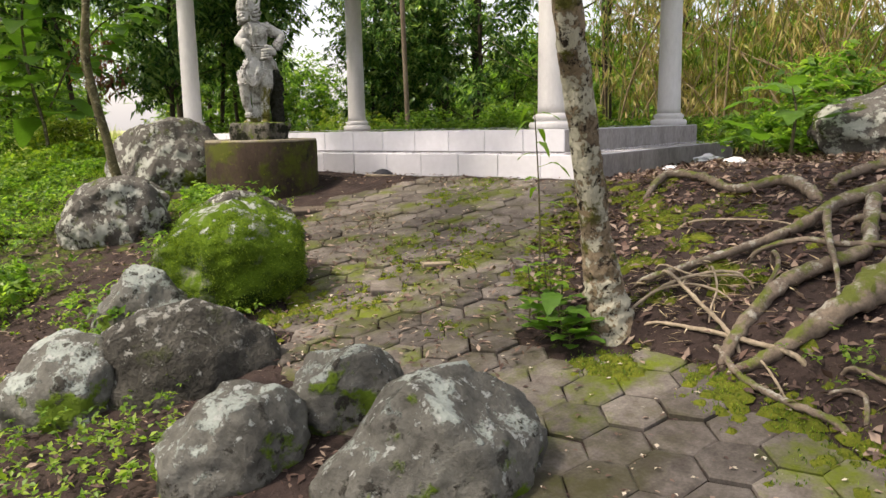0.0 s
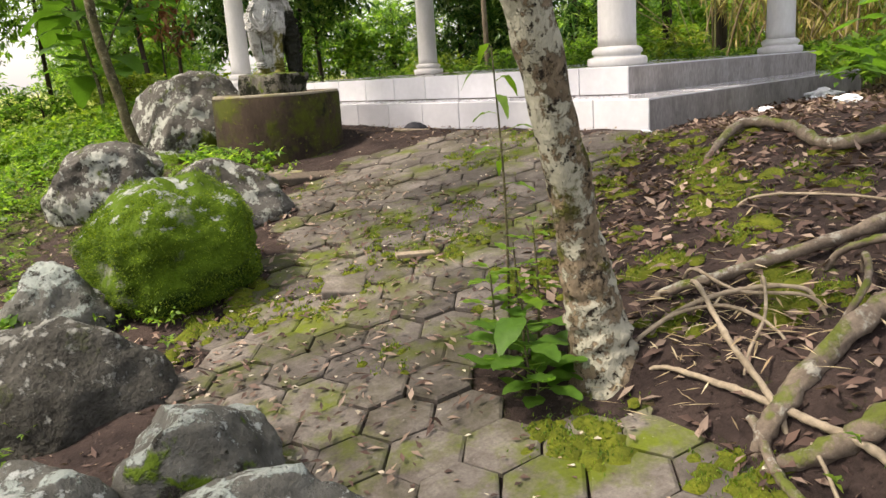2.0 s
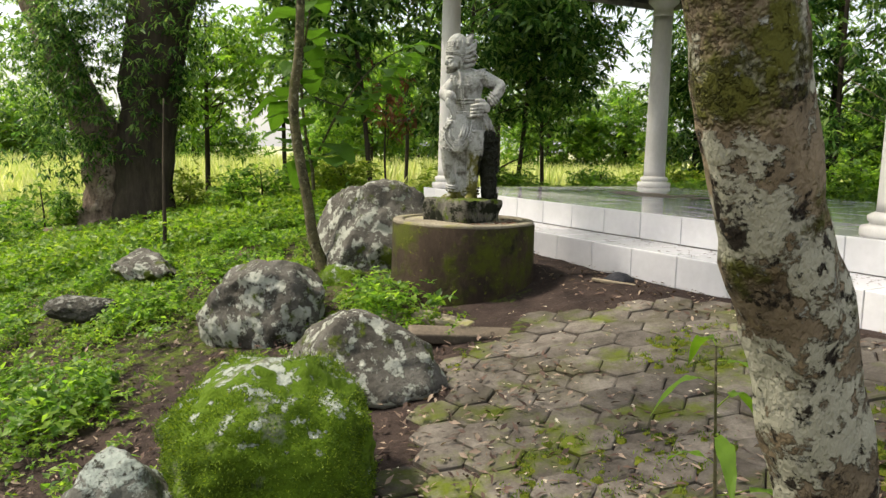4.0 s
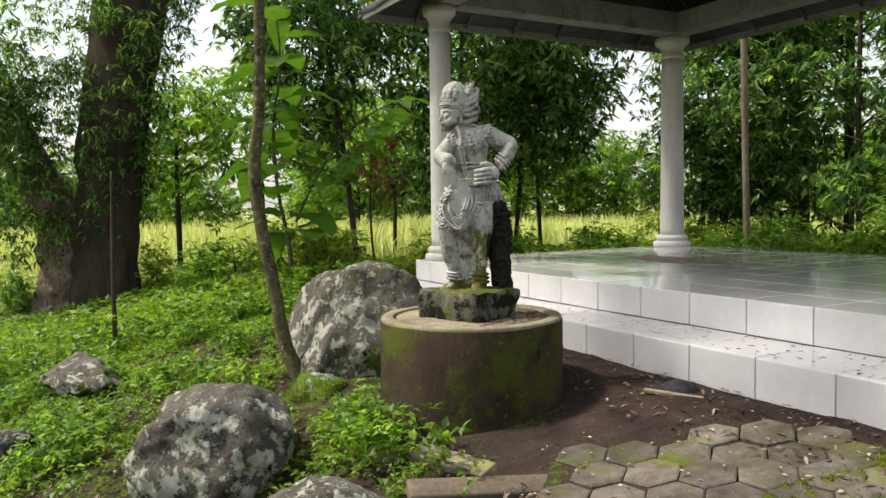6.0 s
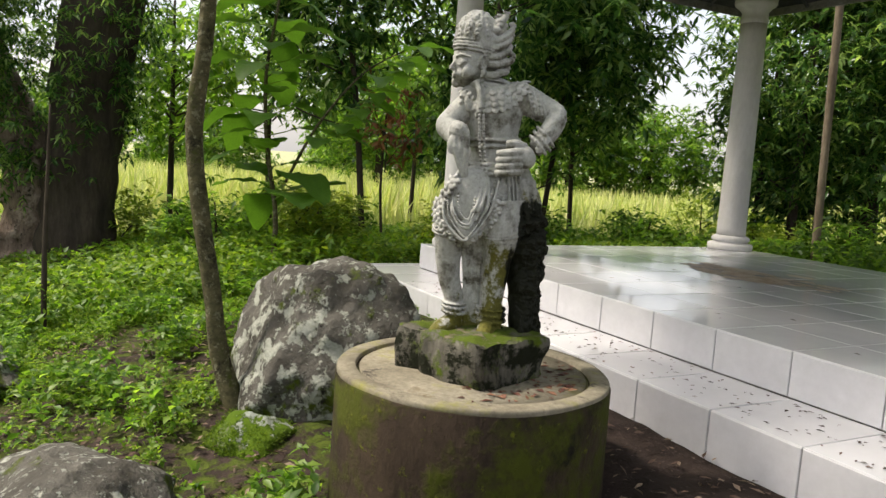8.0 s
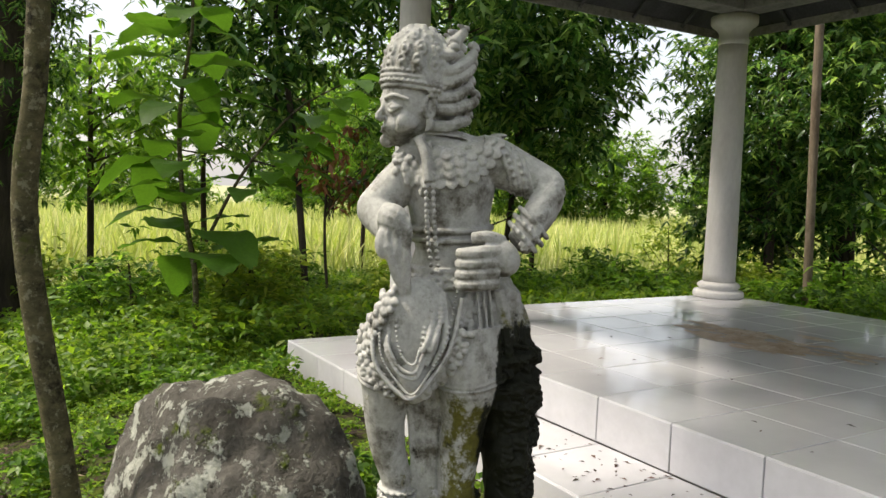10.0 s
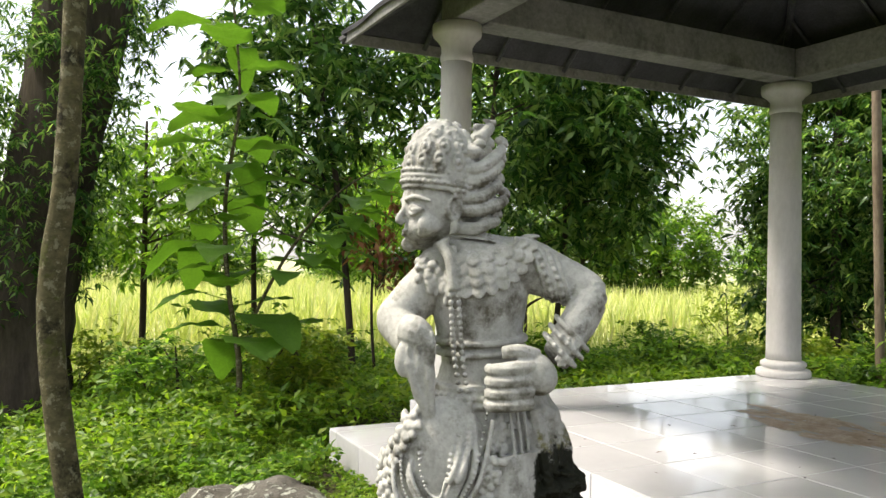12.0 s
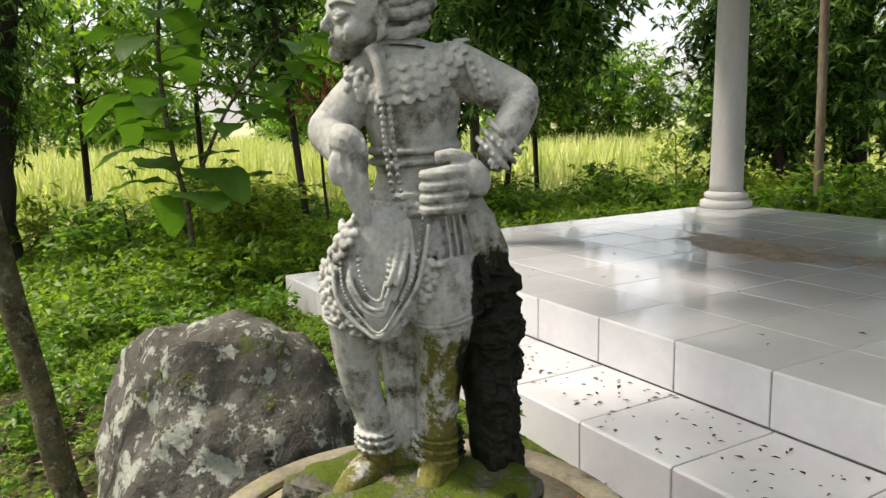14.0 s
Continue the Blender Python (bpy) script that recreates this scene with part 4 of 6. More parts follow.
    for i, (x, y, z, _) in enumerate(smooth_line([(p[0] * 1.16 - 0.004, p[1] + 0.006, p[2] - 0.018, 1) for p in swag], 27)):
        for k in range(7):
            a = 0.9 * k + i
            q = 0.016 if k else 0.0
            scale_at(x + q * math.cos(a), z + q * math.sin(a), (math.cos(a), math.sin(a) + 0.01), 0.0085, 0.012, 0.0075, 0.007)
    inner = [(-0.03, -0.1, 0.52), (-0.045, -0.125, 0.46), (-0.02, -0.135, 0.40), (0.015, -0.138, 0.385), (0.03, -0.135, 0.42), (0.05, -0.12, 0.48)]
    tube_into(b, [(*p, 0.0048) for p in inner], 30, 6)
    tube_into(b, [(p[0] * 1.12, p[1] + 0.002, p[2] - 0.014, 0.005) for p in inner], 30, 6)
    beads_into(b, [(p[0] * 0.7 + 0.004, p[1] - 0.006, p[2] + 0.022) for p in inner], 34, 0.0048)
    for k in range(3):
        tube_into(b, [(0.03 + 0.022 * k, -0.098, 0.56, 0.006), (0.04 + 0.02 * k, -0.125, 0.47, 0.008), (0.03 + 0.012 * k, -0.13, 0.40, 0.004)], 12, 6)
    for k in range(4):
        tube_into(b, [(0.145 + 0.014 * k, -0.082 + 0.012 * k, 0.57, 0.004), (0.158 + 0.014 * k, -0.088 + 0.014 * k, 0.47, 0.0045), (0.15 + 0.016 * k, -0.09 + 0.016 * k, 0.38, 0.003)], 12, 5)
    # belts
    for z, x, ra, rb, th, nb in ((0.664, 0.084, 0.094, 0.08, 0.006, 0), (0.682, 0.083, 0.095, 0.081, 0.006, 0), (0.604, 0.084, 0.096, 0.082, 0.008, 0), (0.59, 0.082, 0.099, 0.085, 0.007, 34), (0.574, 0.08, 0.103, 0.087, 0.008, 0)):
        ring_into(b, (x, 0.002, z), ra, rb, th, (3, -2, 0), 34, nb)
    # double cord of beads from the neck to the skirt
    cord = [(0.02, -0.062, 0.848), (0.03, -0.085, 0.79), (0.036, -0.088, 0.72), (0.042, -0.084, 0.66), (0.056, -0.092, 0.58), (0.062, -0.12, 0.52), (0.052, -0.14, 0.47), (0.04, -0.14, 0.44)]
    for dx in (-0.008, 0.008):
        beads_into(b, [(p[0] + dx, p[1], p[2]) for p in cord], 44, 0.0072)
    tube_into(b, [(0.0, -0.06, 0.86, 0.012), (0.022, -0.078, 0.82, 0.012), (0.03, -0.088, 0.765, 0.011)], 10, 8)
    # collar ornament and scale shawl over the shoulder
    for row in range(4):
        rad = 0.05 + 0.0185 * row
        n = 5 + 2 * row
        for i in range(n):
            a = radians(-112 + 128 * (i + 0.5 * (row % 2)) / n)
            scale_at(0.066 + 1.12 * rad * math.cos(a), 0.872 + rad * math.sin(a), (math.cos(a), math.sin(a)), 0.0155, 0.0195, 0.0052, 0.0038)
    ring_into(b, (0.062, 0.004, 0.868), 0.066, 0.06, 0.005, (-8, 6, 0), 32, 36)
    ring_into(b, (0.064, 0.004, 0.858), 0.074, 0.066, 0.004, (-8, 6, 0), 32, 0)
    # carved chest ornament beside the cord
    for i in range(34):
        u, v = rng.uniform(0, 1), rng.uniform(0, 1)
        scale_at(-0.045 + 0.07 * u, 0.775 + 0.055 * v - 0.03 * u, (0.2, -1), rng.uniform(0.006, 0.011), rng.uniform(0.008, 0.013), 0.007, 0.004)
    # armlets and bracelets
    for (x, y, z, tilt, r, nb) in ((0.2, 0.002, 0.808, 70, 0.058, 0), (0.211, 0.002, 0.805, 70, 0.057, 22), (0.222, 0.003, 0.802, 70, 0.056, 0), (0.236, 0.004, 0.797, 70, 0.054, 22), (0.25, 0.004, 0.79, 70, 0.051, 0), (0.243, -0.07, 0.672, 40, 0.036, 16), (0.256, -0.06, 0.685, 40, 0.038, 16), (0.268, -0.05, 0.698, 40, 0.041, 0)):
        ring_into(b, (x, y, z), r, r, 0.0055, (0, tilt, 0), 26, nb)
    rosette_into(b, (0.265, -0.095, 0.68), 0.016)
    rosette_into(b, (0.245, -0.102, 0.66), 0.014)
    # rough support post behind the leg, with a cloth tail on it
    tube_into(b, [(0.25, 0.03, -0.14, 0.062), (0.245, 0.03, 0.05, 0.06), (0.238, 0.03, 0.2, 0.068), (0.228, 0.025, 0.32, 0.08), (0.21, 0.02, 0.42, 0.078), (0.19, 0.01, 0.54, 0.058), (0.18, 0.005, 0.6, 0.035)], 34, 16, 0.35, 4)
    for k in range(4):
        tube_into(b, [(0.195 + 0.01 * k, -0.04 + 0.012 * k, 0.56, 0.014), (0.22 + 0.012 * k, -0.045 + 0.014 * k, 0.47, 0.016), (0.228 + 0.014 * k, -0.045 + 0.016 * k, 0.40, 0.015), (0.226 + 0.014 * k, -0.04 + 0.016 * k, 0.355, 0.007)], 12, 7)
    ring_into(b, (0.238, -0.01, 0.44), 0.045, 0.04, 0.006, (0, 15, 0), 18)
    me = bpy.data.meshes.new("rough_statue")
    b.to_mesh(me)
    b.free()
    tmp = new("rough_statue", me)
    rm = tmp.modifiers.new("fuse", "REMESH")
    rm.mode, rm.voxel_size = "VOXEL", 0.0024
    sm = tmp.modifiers.new("worn", "SMOOTH")
    sm.factor, sm.iterations = 0.35, 1
    bpy.context.view_layer.update()
    fused = bpy.data.meshes.new_from_object(tmp.evaluated_get(bpy.context.evaluated_depsgraph_get()))
    bpy.data.objects.remove(tmp)
    fused.name = "statue"
    n = len(fused.vertices)
    co = np.empty(n * 3, np.float32)
    fused.vertices.foreach_get("co", co)
    co = co.reshape(-1, 3)
    x, z = co[:, 0].copy(), co[:, 2].copy()
    # the head turns a little from full profile
    turn = radians(24) * sstep(z, 0.85, 0.885) * (np.abs(x) < 0.15)
    xx, yy = co[:, 0].copy(), co[:, 1].copy()
    co[:, 0] = xx * np.cos(turn) - yy * np.sin(turn)
    co[:, 1] = xx * np.sin(turn) + yy * np.cos(turn)
    # pitted crust on the support post
    post = sstep(x, 0.2, 0.215) * (1 - sstep(z, 0.42, 0.5))
    pit = np.array([noise.noise(Vector(c) * 38) + 0.6 * noise.noise(Vector(c) * 90) if k > 0 else 0.0 for c, k in zip(co, post)])
    co[:, 0] += 0.008 * post * pit
    co[:, 1] -= 0.009 * post * pit
    co[:, 0] *= 0.86
    co[:, 1] *= 0.92
    co[:, 2] = np.interp(z, [-0.2, -0.06, 0.03, 0.3, 0.345, 0.45, 0.58, 0.65, 0.78, 0.86, 1.12], [-0.05, 0.083, 0.168, 0.382, 0.408, 0.488, 0.602, 0.668, 0.803, 0.872, 1.088])
    fused.vertices.foreach_set("co", co.ravel())
    grime = 0.42 * (1 - sstep(z, -0.05, 0.08)) + 0.34 * sstep(x, 0.07, 0.11) * (1 - sstep(z, 0.26, 0.36)) + 0.18 * (1 - sstep(z, 0.3, 0.6)) + 0.07 + 0.3 * sstep(x, 0.19, 0.21) * sstep(z, 0.34, 0.42) * (1 - sstep(z, 0.5, 0.56))
    soot = 0.95 * sstep(x, 0.188, 0.21) * (1 - sstep(z, 0.36, 0.56)) + 0.7 * sstep(x, 0.155, 0.175) * (1 - sstep(z, 0.2, 0.34)) + 0.15 + 0.1 * (1 - sstep(z, 0.3, 0.6))
    fused.attributes.new("moss", "FLOAT", "POINT").data.foreach_set("value", grime.astype(np.float32))
    fused.attributes.new("soot", "FLOAT", "POINT").data.foreach_set("value", soot.astype(np.float32))
    st = finish("statue", fused, M_STATUE)
    st.matrix_basis = pose(-5.04, 4.547, 1.195, 0, 0, 58.4) @ Matrix.Diagonal((1.08, 1.08, 1.1, 1))
    return tagged(st, "weathered pale stone statue of a crowned figure, one fist on hip", "statue")


statue = build_statue()

# rough mossy plinth under the statue
pb = box_bm(0.4, 0.35, 0.19, 0, 0, 0, 0.02)
bmesh.ops.subdivide_edges(pb, edges=list(pb.edges), cuts=11, use_grid_fill=True)
for v in pb.verts:
    p = v.co
    side = 1 - abs(p.z) / 0.1
    p += Vector((noise.noise(p * 9), noise.noise(p * 9 + Vector((4, 0, 0))), 0.6 * noise.noise(p * 14 + Vector((0, 6, 0))))) * 0.026
    k = noise.noise(Vector((p.x * 26, p.y * 26, 0.5))) * 0.02
    p.x += k * (1 if p.x > 0 else -1)
    p.y += k * (1 if p.y > 0 else -1)
plinth = part("statue_plinth", pb, M_PLINTH)
plinth.matrix_basis = pose(-4.965, 4.57, 1.218, 0, 0, 20)
tagged(plinth, "rough square stone plinth streaked with moss on the pedestal", "plinth")


# ---- background trees ----
DARK = "dense dark green tree with long drooping leaves"
for x, y, h, cz, rad, cnt, seed in ((-12.4, 7.1, 5.4, 4.1, (1.2, 1.2, 1.9), 62, 30), (-12.0, 8.6, 5.6, 3.6, (1.5, 1.6, 2.5), 84, 31), (-12.7, 10.2, 6, 4.3, (1.6, 1.5, 2.2), 76, 32), (-13.9, 11.7, 6, 4.4, (1.4, 1.4, 2.2), 60, 33), (-8.5, 13.6, 6, 3.3, (1.3, 1.2, 2.6), 42, 35), (-10.0, 14.4, 6, 3.3, (1.2, 1.2, 2.6), 60, 36),
                                    (-11.25, 13.3, 6, 3.5, (1.0, 1.0, 2.7), 56, 34)):
    leafy_tree("tree", x, y, h, 0.045, seed, L_DARK, M_BARK_DARK, DARK, cz - 0.3, rad, cnt, 14, 0.24, 0.225, 0.062, 0.45, 8, 14, lean=(0.5 * math.sin(seed), 0.6 * math.cos(seed * 2)))
GREEN = "leafy green tree at the edge of the field"
for x, y, h, cz, rad, cnt, seed in ((-15.2, 5.0, 3.8, 2.75, (1.5, 1.3, 0.8), 40, 41), (-16.5, 6.9, 4.5, 3.3, (1.6, 1.6, 1.0), 34, 42), (-17.5, 10.2, 5.5, 4.2, (1.8, 1.8, 1.8), 40, 43), (-19.5, 0.5, 7, 4.4, (2.4, 2.4, 2.6), 60, 44), (-16.5, -2.0, 6, 3.4, (2.2, 2.0, 2.4), 60, 45)):
    leafy_tree("tree", x, y, h, 0.05, seed, L_MID, M_BARK_DARK, GREEN, cz, rad, cnt, 15, 0.3, 0.19, 0.06, 0.5, 7, 8)
BACK = "slender forest tree with sunlit yellow-green foliage"
for x, y, h, r, cz, rad, cnt, seed in ((-8.21, 10.73, 9, 0.045, 6.6, (1.6, 1.6, 1.6), 50, 51), (-10.36, 14.8, 9, 0.18, 6, (2, 2, 2.5), 70, 52), (-9.7, 15.2, 8, 0.09, 5.4, (1.8, 1.6, 2.2), 60, 59), (-6.0, 14.2, 8, 0.07, 5.6, (1.6, 1.6, 1.8), 50, 60), (-7.0, 16.5, 7, 0.1, 4.0, (1.9, 1.4, 3.0), 60, 53), (-9.0, 18.0, 8, 0.12, 3.6, (2.0, 1.5, 3.2), 60, 54),
                                       (-5.0, 15.8, 7, 0.09, 3.4, (1.7, 1.4, 3.0), 56, 55), (-13.5, 18, 8, 0.15, 4, (2.2, 2, 3.2), 50, 56), (-10.4, 13.1, 6.5, 0.07, 3.3, (1.25, 1.25, 2.6), 90, 57), (-17.8, 13.0, 8, 0.12, 4.4, (2.2, 2, 3.4), 50, 58)):
    leafy_tree("tree", x, y, h, r, seed, L_BRIGHT if seed in (53, 55, 60) else (L_DARK if seed in (57,) else L_MID), M_BARK_PALE if seed == 51 else M_BARK_DARK, BACK, cz, rad, cnt, 16, 0.3, 0.16, 0.045, 0.4, 7, 8)

# shrubs between the lawn and the field, and behind the pavilion
SHRUB = "low green shrub in the undergrowth"
for i, (x, y, h, s) in enumerate(((-10.6, 5.9, 0.9, 0.7), (-11.2, 4.9, 0.8, 0.8), (-12.2, 5.8, 1.0, 0.9), (-10.2, 7.2, 0.7, 0.6), (-10.4, 8.6, 0.75, 0.7), (-10.0, 10.0, 0.7, 0.7), (-9.2, 10.9, 0.7, 0.7), (-8.0, 11.0, 0.7, 0.7),
                                  (-6.6, 11.4, 0.8, 0.8), (-5.2, 11.2, 0.8, 0.7), (-12.6, 1.4, 1.0, 0.9), (-14.0, 2.2, 1.1, 1.0), (-11.6, 15.0, 1.4, 1.1), (-8.0, 14.2, 1.6, 1.1), (-0.9, 7.3, 0.8, 0.7), (0.2, 7.4, 0.9, 0.8), (1.4, 7.2, 1.2, 0.9), (-15.0, 0.2, 1.2, 1.1), (-13.6, 4.4, 0.9, 0.8), (-12.9, 7.0, 0.8, 0.7), (-12.4, 11.6, 0.8, 0.8), (-13.6, 14.6, 1.3, 1.0))):
    leafy_tree("shrub", x, y, h, 0.02, 70 + i, L_MID if i % 3 else L_BRIGHT, M_BARK_DARK, SHRUB, h * 0.55, (s * 0.75, s * 0.75, h * 0.5), 34, 9, 0.1, 0.11, 0.045, 0.1, 6, 5)

# distant belt of trees round the fields
proto = leafy_tree("tree", -38, 18, 7, 0.2, 90, L_MID, M_BARK_DARK, "distant leafy tree beyond the field", 4.2, (3.4, 3.4, 3.4), 110, 14, 0.5, 0.42, 0.16, 0.3, 7, 6)
rng = random.Random(3)
for i in range(34):
    a = radians(95 + i * 8.2 + rng.uniform(-3, 3)) if i < 22 else radians(rng.uniform(60, 120))
    d = rng.uniform(44, 62) if i < 22 else rng.uniform(26, 40)
    x, y = -4 + d * math.cos(a), 4 + d * math.sin(a)
    copy_thing(proto, pose(x, y, rng.uniform(-3.2, -1.2), 0, 0, rng.uniform(0, 360)))

# crowns added above the view on the trunks by the path, placed to shade the ground and steps
rng_c = np.random.default_rng(12)
C, c = clumps(rng_c, (-1.2, -1.6, 5.4), (2.9, 2.7, 1.1), 64, 18, 0.3)
leaves("crown", *whorls(rng_c, C, 6, 0.4, 0.16, 0.06), L_MID, near_tree)
C, c = clumps(rng_c, (0.5, 0.6, 4.4), (1.7, 1.5, 0.9), 70, 12, 0.26)
leaves("crown", *whorls(rng_c, C, 6, 0.4, 0.16, 0.06), L_MID, sapling)
C, c = clumps(rng_c, (1.0, 0.9, 8.8), (4.0, 4.0, 1.8), 70, 14, 0.4)
leaves("crown", *whorls(rng_c, C, 6, 0.4, 0.22, 0.07), L_MID, big_tree)
# creepers and ferns hanging on the big trunk
n = 150
a = rng_c.uniform(0, 2 * math.pi, n)
z = rng_c.uniform(1.5, 5.2, n)
C = np.stack([0.16 * z + 0.62 * np.cos(a) - 0.1, 0.25 * z - 0.35 + 0.62 * np.sin(a), z], -1)
left = rng_c.normal(0, 1, (170, 3)) * (0.35, 0.35, 1.0) + (0.15, -0.75, 3.0)
C = np.concatenate([C, left])
C = (C[:, None] + rng_c.normal(0, 0.13, (len(C), 8, 3))).reshape(-1, 3)
leaves("fern", *whorls(rng_c, C, 7, 0.5, 0.13, 0.03), L_DARK, big_tree, label="dark green ferns and creepers")


# ---- low cover ----
def cover(name, pts, h, L0, W0, k, material, label, seed, droop=-0.1, base=0.3):
    """Herbs: k leaves round a point some way above the ground; h: height range."""
    rng = np.random.default_rng(seed)
    z = ground_z(pts[:, 0], pts[:, 1])
    hh = rng.uniform(base, 1, len(pts)) * h
    C = np.column_stack([pts, z + hh])
    P, D, N, L, W = whorls(rng, C, k, droop, L0, W0, 0.45)
    ob = leaves(name, P, D, N, L, W, material)
    return tagged(ob, label, "undergrowth", kind="stuff")


def scatter(rng, n, x0, x1, y0, y1):
    return np.column_stack([rng.uniform(x0, x1, n), rng.uniform(y0, y1, n)])


def patchy(pts, scale, thresh, seed):
    keep = np.array([noise.noise((p[0] * scale, p[1] * scale, seed)) > thresh for p in pts])
    return pts[keep]


def outside(pts, margin):
    """Off the path, the pavilion and the pedestal."""
    x, y = pts[:, 0], pts[:, 1]
    ok = ~((x > left_edge(y) - margin) & (x < right_edge(y) + 0.1) & (y < 5.6))
    ok &= ~((x > SX0 - 0.05) & (x < SX1 + 0.05) & (y > SY0 - 0.1) & (y < FY1 + 0.08))
    ok &= np.hypot(x - PX, y - PY) > PR + 0.06
    return pts[ok]


rng_g = np.random.default_rng(21)
lawn = outside(patchy(scatter(rng_g, 50000, -10.5, -3.0, 0.6, 5.7), 0.9, -0.4, 1), 0.33)
bare = np.array([noise.noise((p[0] * 1.7, p[1] * 1.7, 4)) + 0.5 * noise.noise((p[0] * 5, p[1] * 5, 9)) < 0.06 for p in lawn])
lawn = lawn[~(bare & (lawn[:, 0] > -8.3) & (rng_g.uniform(0, 1, len(lawn)) < 0.85))]
lawn = lawn[np.hypot(lawn[:, 0] + 3.1, lawn[:, 1] - 2.7) > 0.5]
lawn = lawn[np.hypot(lawn[:, 0] + 6.0, lawn[:, 1] - 4.25) > 0.4]
for bx, by, br in ((-5.15, 3.22, 0.52), (-3.75, 3.35, 0.52)):
    lawn = lawn[(np.hypot(lawn[:, 0] - bx, lawn[:, 1] - by) > br) | (rng_g.uniform(0, 1, len(lawn)) < 0.12)]
lawn = lawn[~((lawn[:, 1] < 2.3 + 0.25 * (-3.2 - lawn[:, 0])) & (lawn[:, 0] > -4.5) & (rng_g.uniform(0, 1, len(lawn)) < 0.35))]
lawn = lawn[~((lawn[:, 0] > -5.0) & (lawn[:, 1] > 4.15)) & ~((lawn[:, 0] > -5.7) & (lawn[:, 1] > 4.75))]
lawn = lawn[np.hypot(lawn[:, 0] + 5.8, lawn[:, 1] - 4.02) > 0.36]
cover("lawn_weeds", lawn, 0.085, 0.028, 0.017, 6, L_HERB, "bright green low weeds carpeting the soil", 22)
tuft = patchy(lawn[:9000], 1.6, 0.0, 5)
cover("taller_weeds", tuft, 0.2, 0.055, 0.03, 5, L_MID, "taller dark green weeds in loose tufts", 23, base=0.5)
mid_pts = outside(scatter(rng_g, 15000, -15.8, -8.7, -2.5, 12), 0.3)
cover("undergrowth", mid_pts, 0.4, 0.085, 0.04, 5, L_HERB, "knee-high green undergrowth", 24)
back_pts = outside(scatter(rng_g, 9000, -12, 1.5, 9.6, 16), 0.3)
cover("undergrowth_behind", back_pts, 0.5, 0.09, 0.04, 5, L_MID, "dark green undergrowth behind the pavilion", 25)
side_pts = scatter(rng_g, 2200, -2.1, 2.5, 6.6, 10.5)
side_pts = side_pts[side_pts[:, 0] > -1.9 + 0.1 * (8 - side_pts[:, 1])]
cover("undergrowth_bank", side_pts, 0.4, 0.09, 0.045, 5, L_MID, "green undergrowth on the bank", 26)
fore = np.concatenate([scatter(rng_g, 420, -3.0, -1.9, 0.7, 1.6), scatter(rng_g, 160, -3.2, -2.3, 1.6, 2.5), scatter(rng_g, 50, -4.9, -3.9, 3.9, 4.1), scatter(rng_g, 200, -5.25, -4.85, 3.75, 4.2), scatter(rng_g, 12, -0.3, 0.1, 2.7, 2.85), scatter(rng_g, 10, -0.1, 0.25, 2.65, 2.85)])
cover("path_weeds", outside(fore, 0.05), 0.12, 0.032, 0.017, 5, L_HERB, "small leafy weeds between the boulders", 27)

# field of tall pale grass
fp = np.column_stack([rng_g.uniform(0, 1, 60000) ** 1.6 * -54 - 15.3, rng_g.uniform(-22, 50, 60000)])
fp2 = np.column_stack([rng_g.uniform(-18, 6, 5000), rng_g.uniform(21, 50, 5000)])
fp = np.concatenate([fp, fp2])
zf = ground_z(fp[:, 0], fp[:, 1])
hgt = rng_g.uniform(0.5, 1.3, len(fp)) * np.where(fp[:, 0] > -17, 0.75, 1.0)
D = np.column_stack([rng_g.normal(0, 0.25, (len(fp), 2)), np.ones(len(fp))])
Nn = np.column_stack([rng_g.normal(0, 1, (len(fp), 2)), np.zeros(len(fp))])
tagged(leaves("field_grass", np.column_stack([fp, zf - 0.05]), D, Nn, hgt, hgt * 0.06, L_FIELD, curl=0.2), "tall pale yellow-green grass in a sunlit field", "grass", kind="stuff")


# ---- single plants ----
def stalk_plant(name, x, y, pts, leaf_spots, leafmat, barkmat, label, L0, W0, seed, droop=0.15, lab="", sink=0.05):
    """A plant with its stem and broad leaves at given heights; each leaf gets a rib-folded blade of four strips."""
    rng = np.random.default_rng(seed)
    t = thing(name, x, y, gz(x, y) - sink, label, "plant")
    part("stem", tube_bm(pts, 18, 7, 0.08, seed), barkmat, t)
    line = smooth_line(pts, 60)
    for u, az, s in leaf_spots:
        p = line[int(u * 59)][:3]
        blade(t, p, az, L0 * s, W0 * s, droop + rng.normal(0, 0.2), leafmat, rng, rng.uniform(0.15, 0.5))
    return t


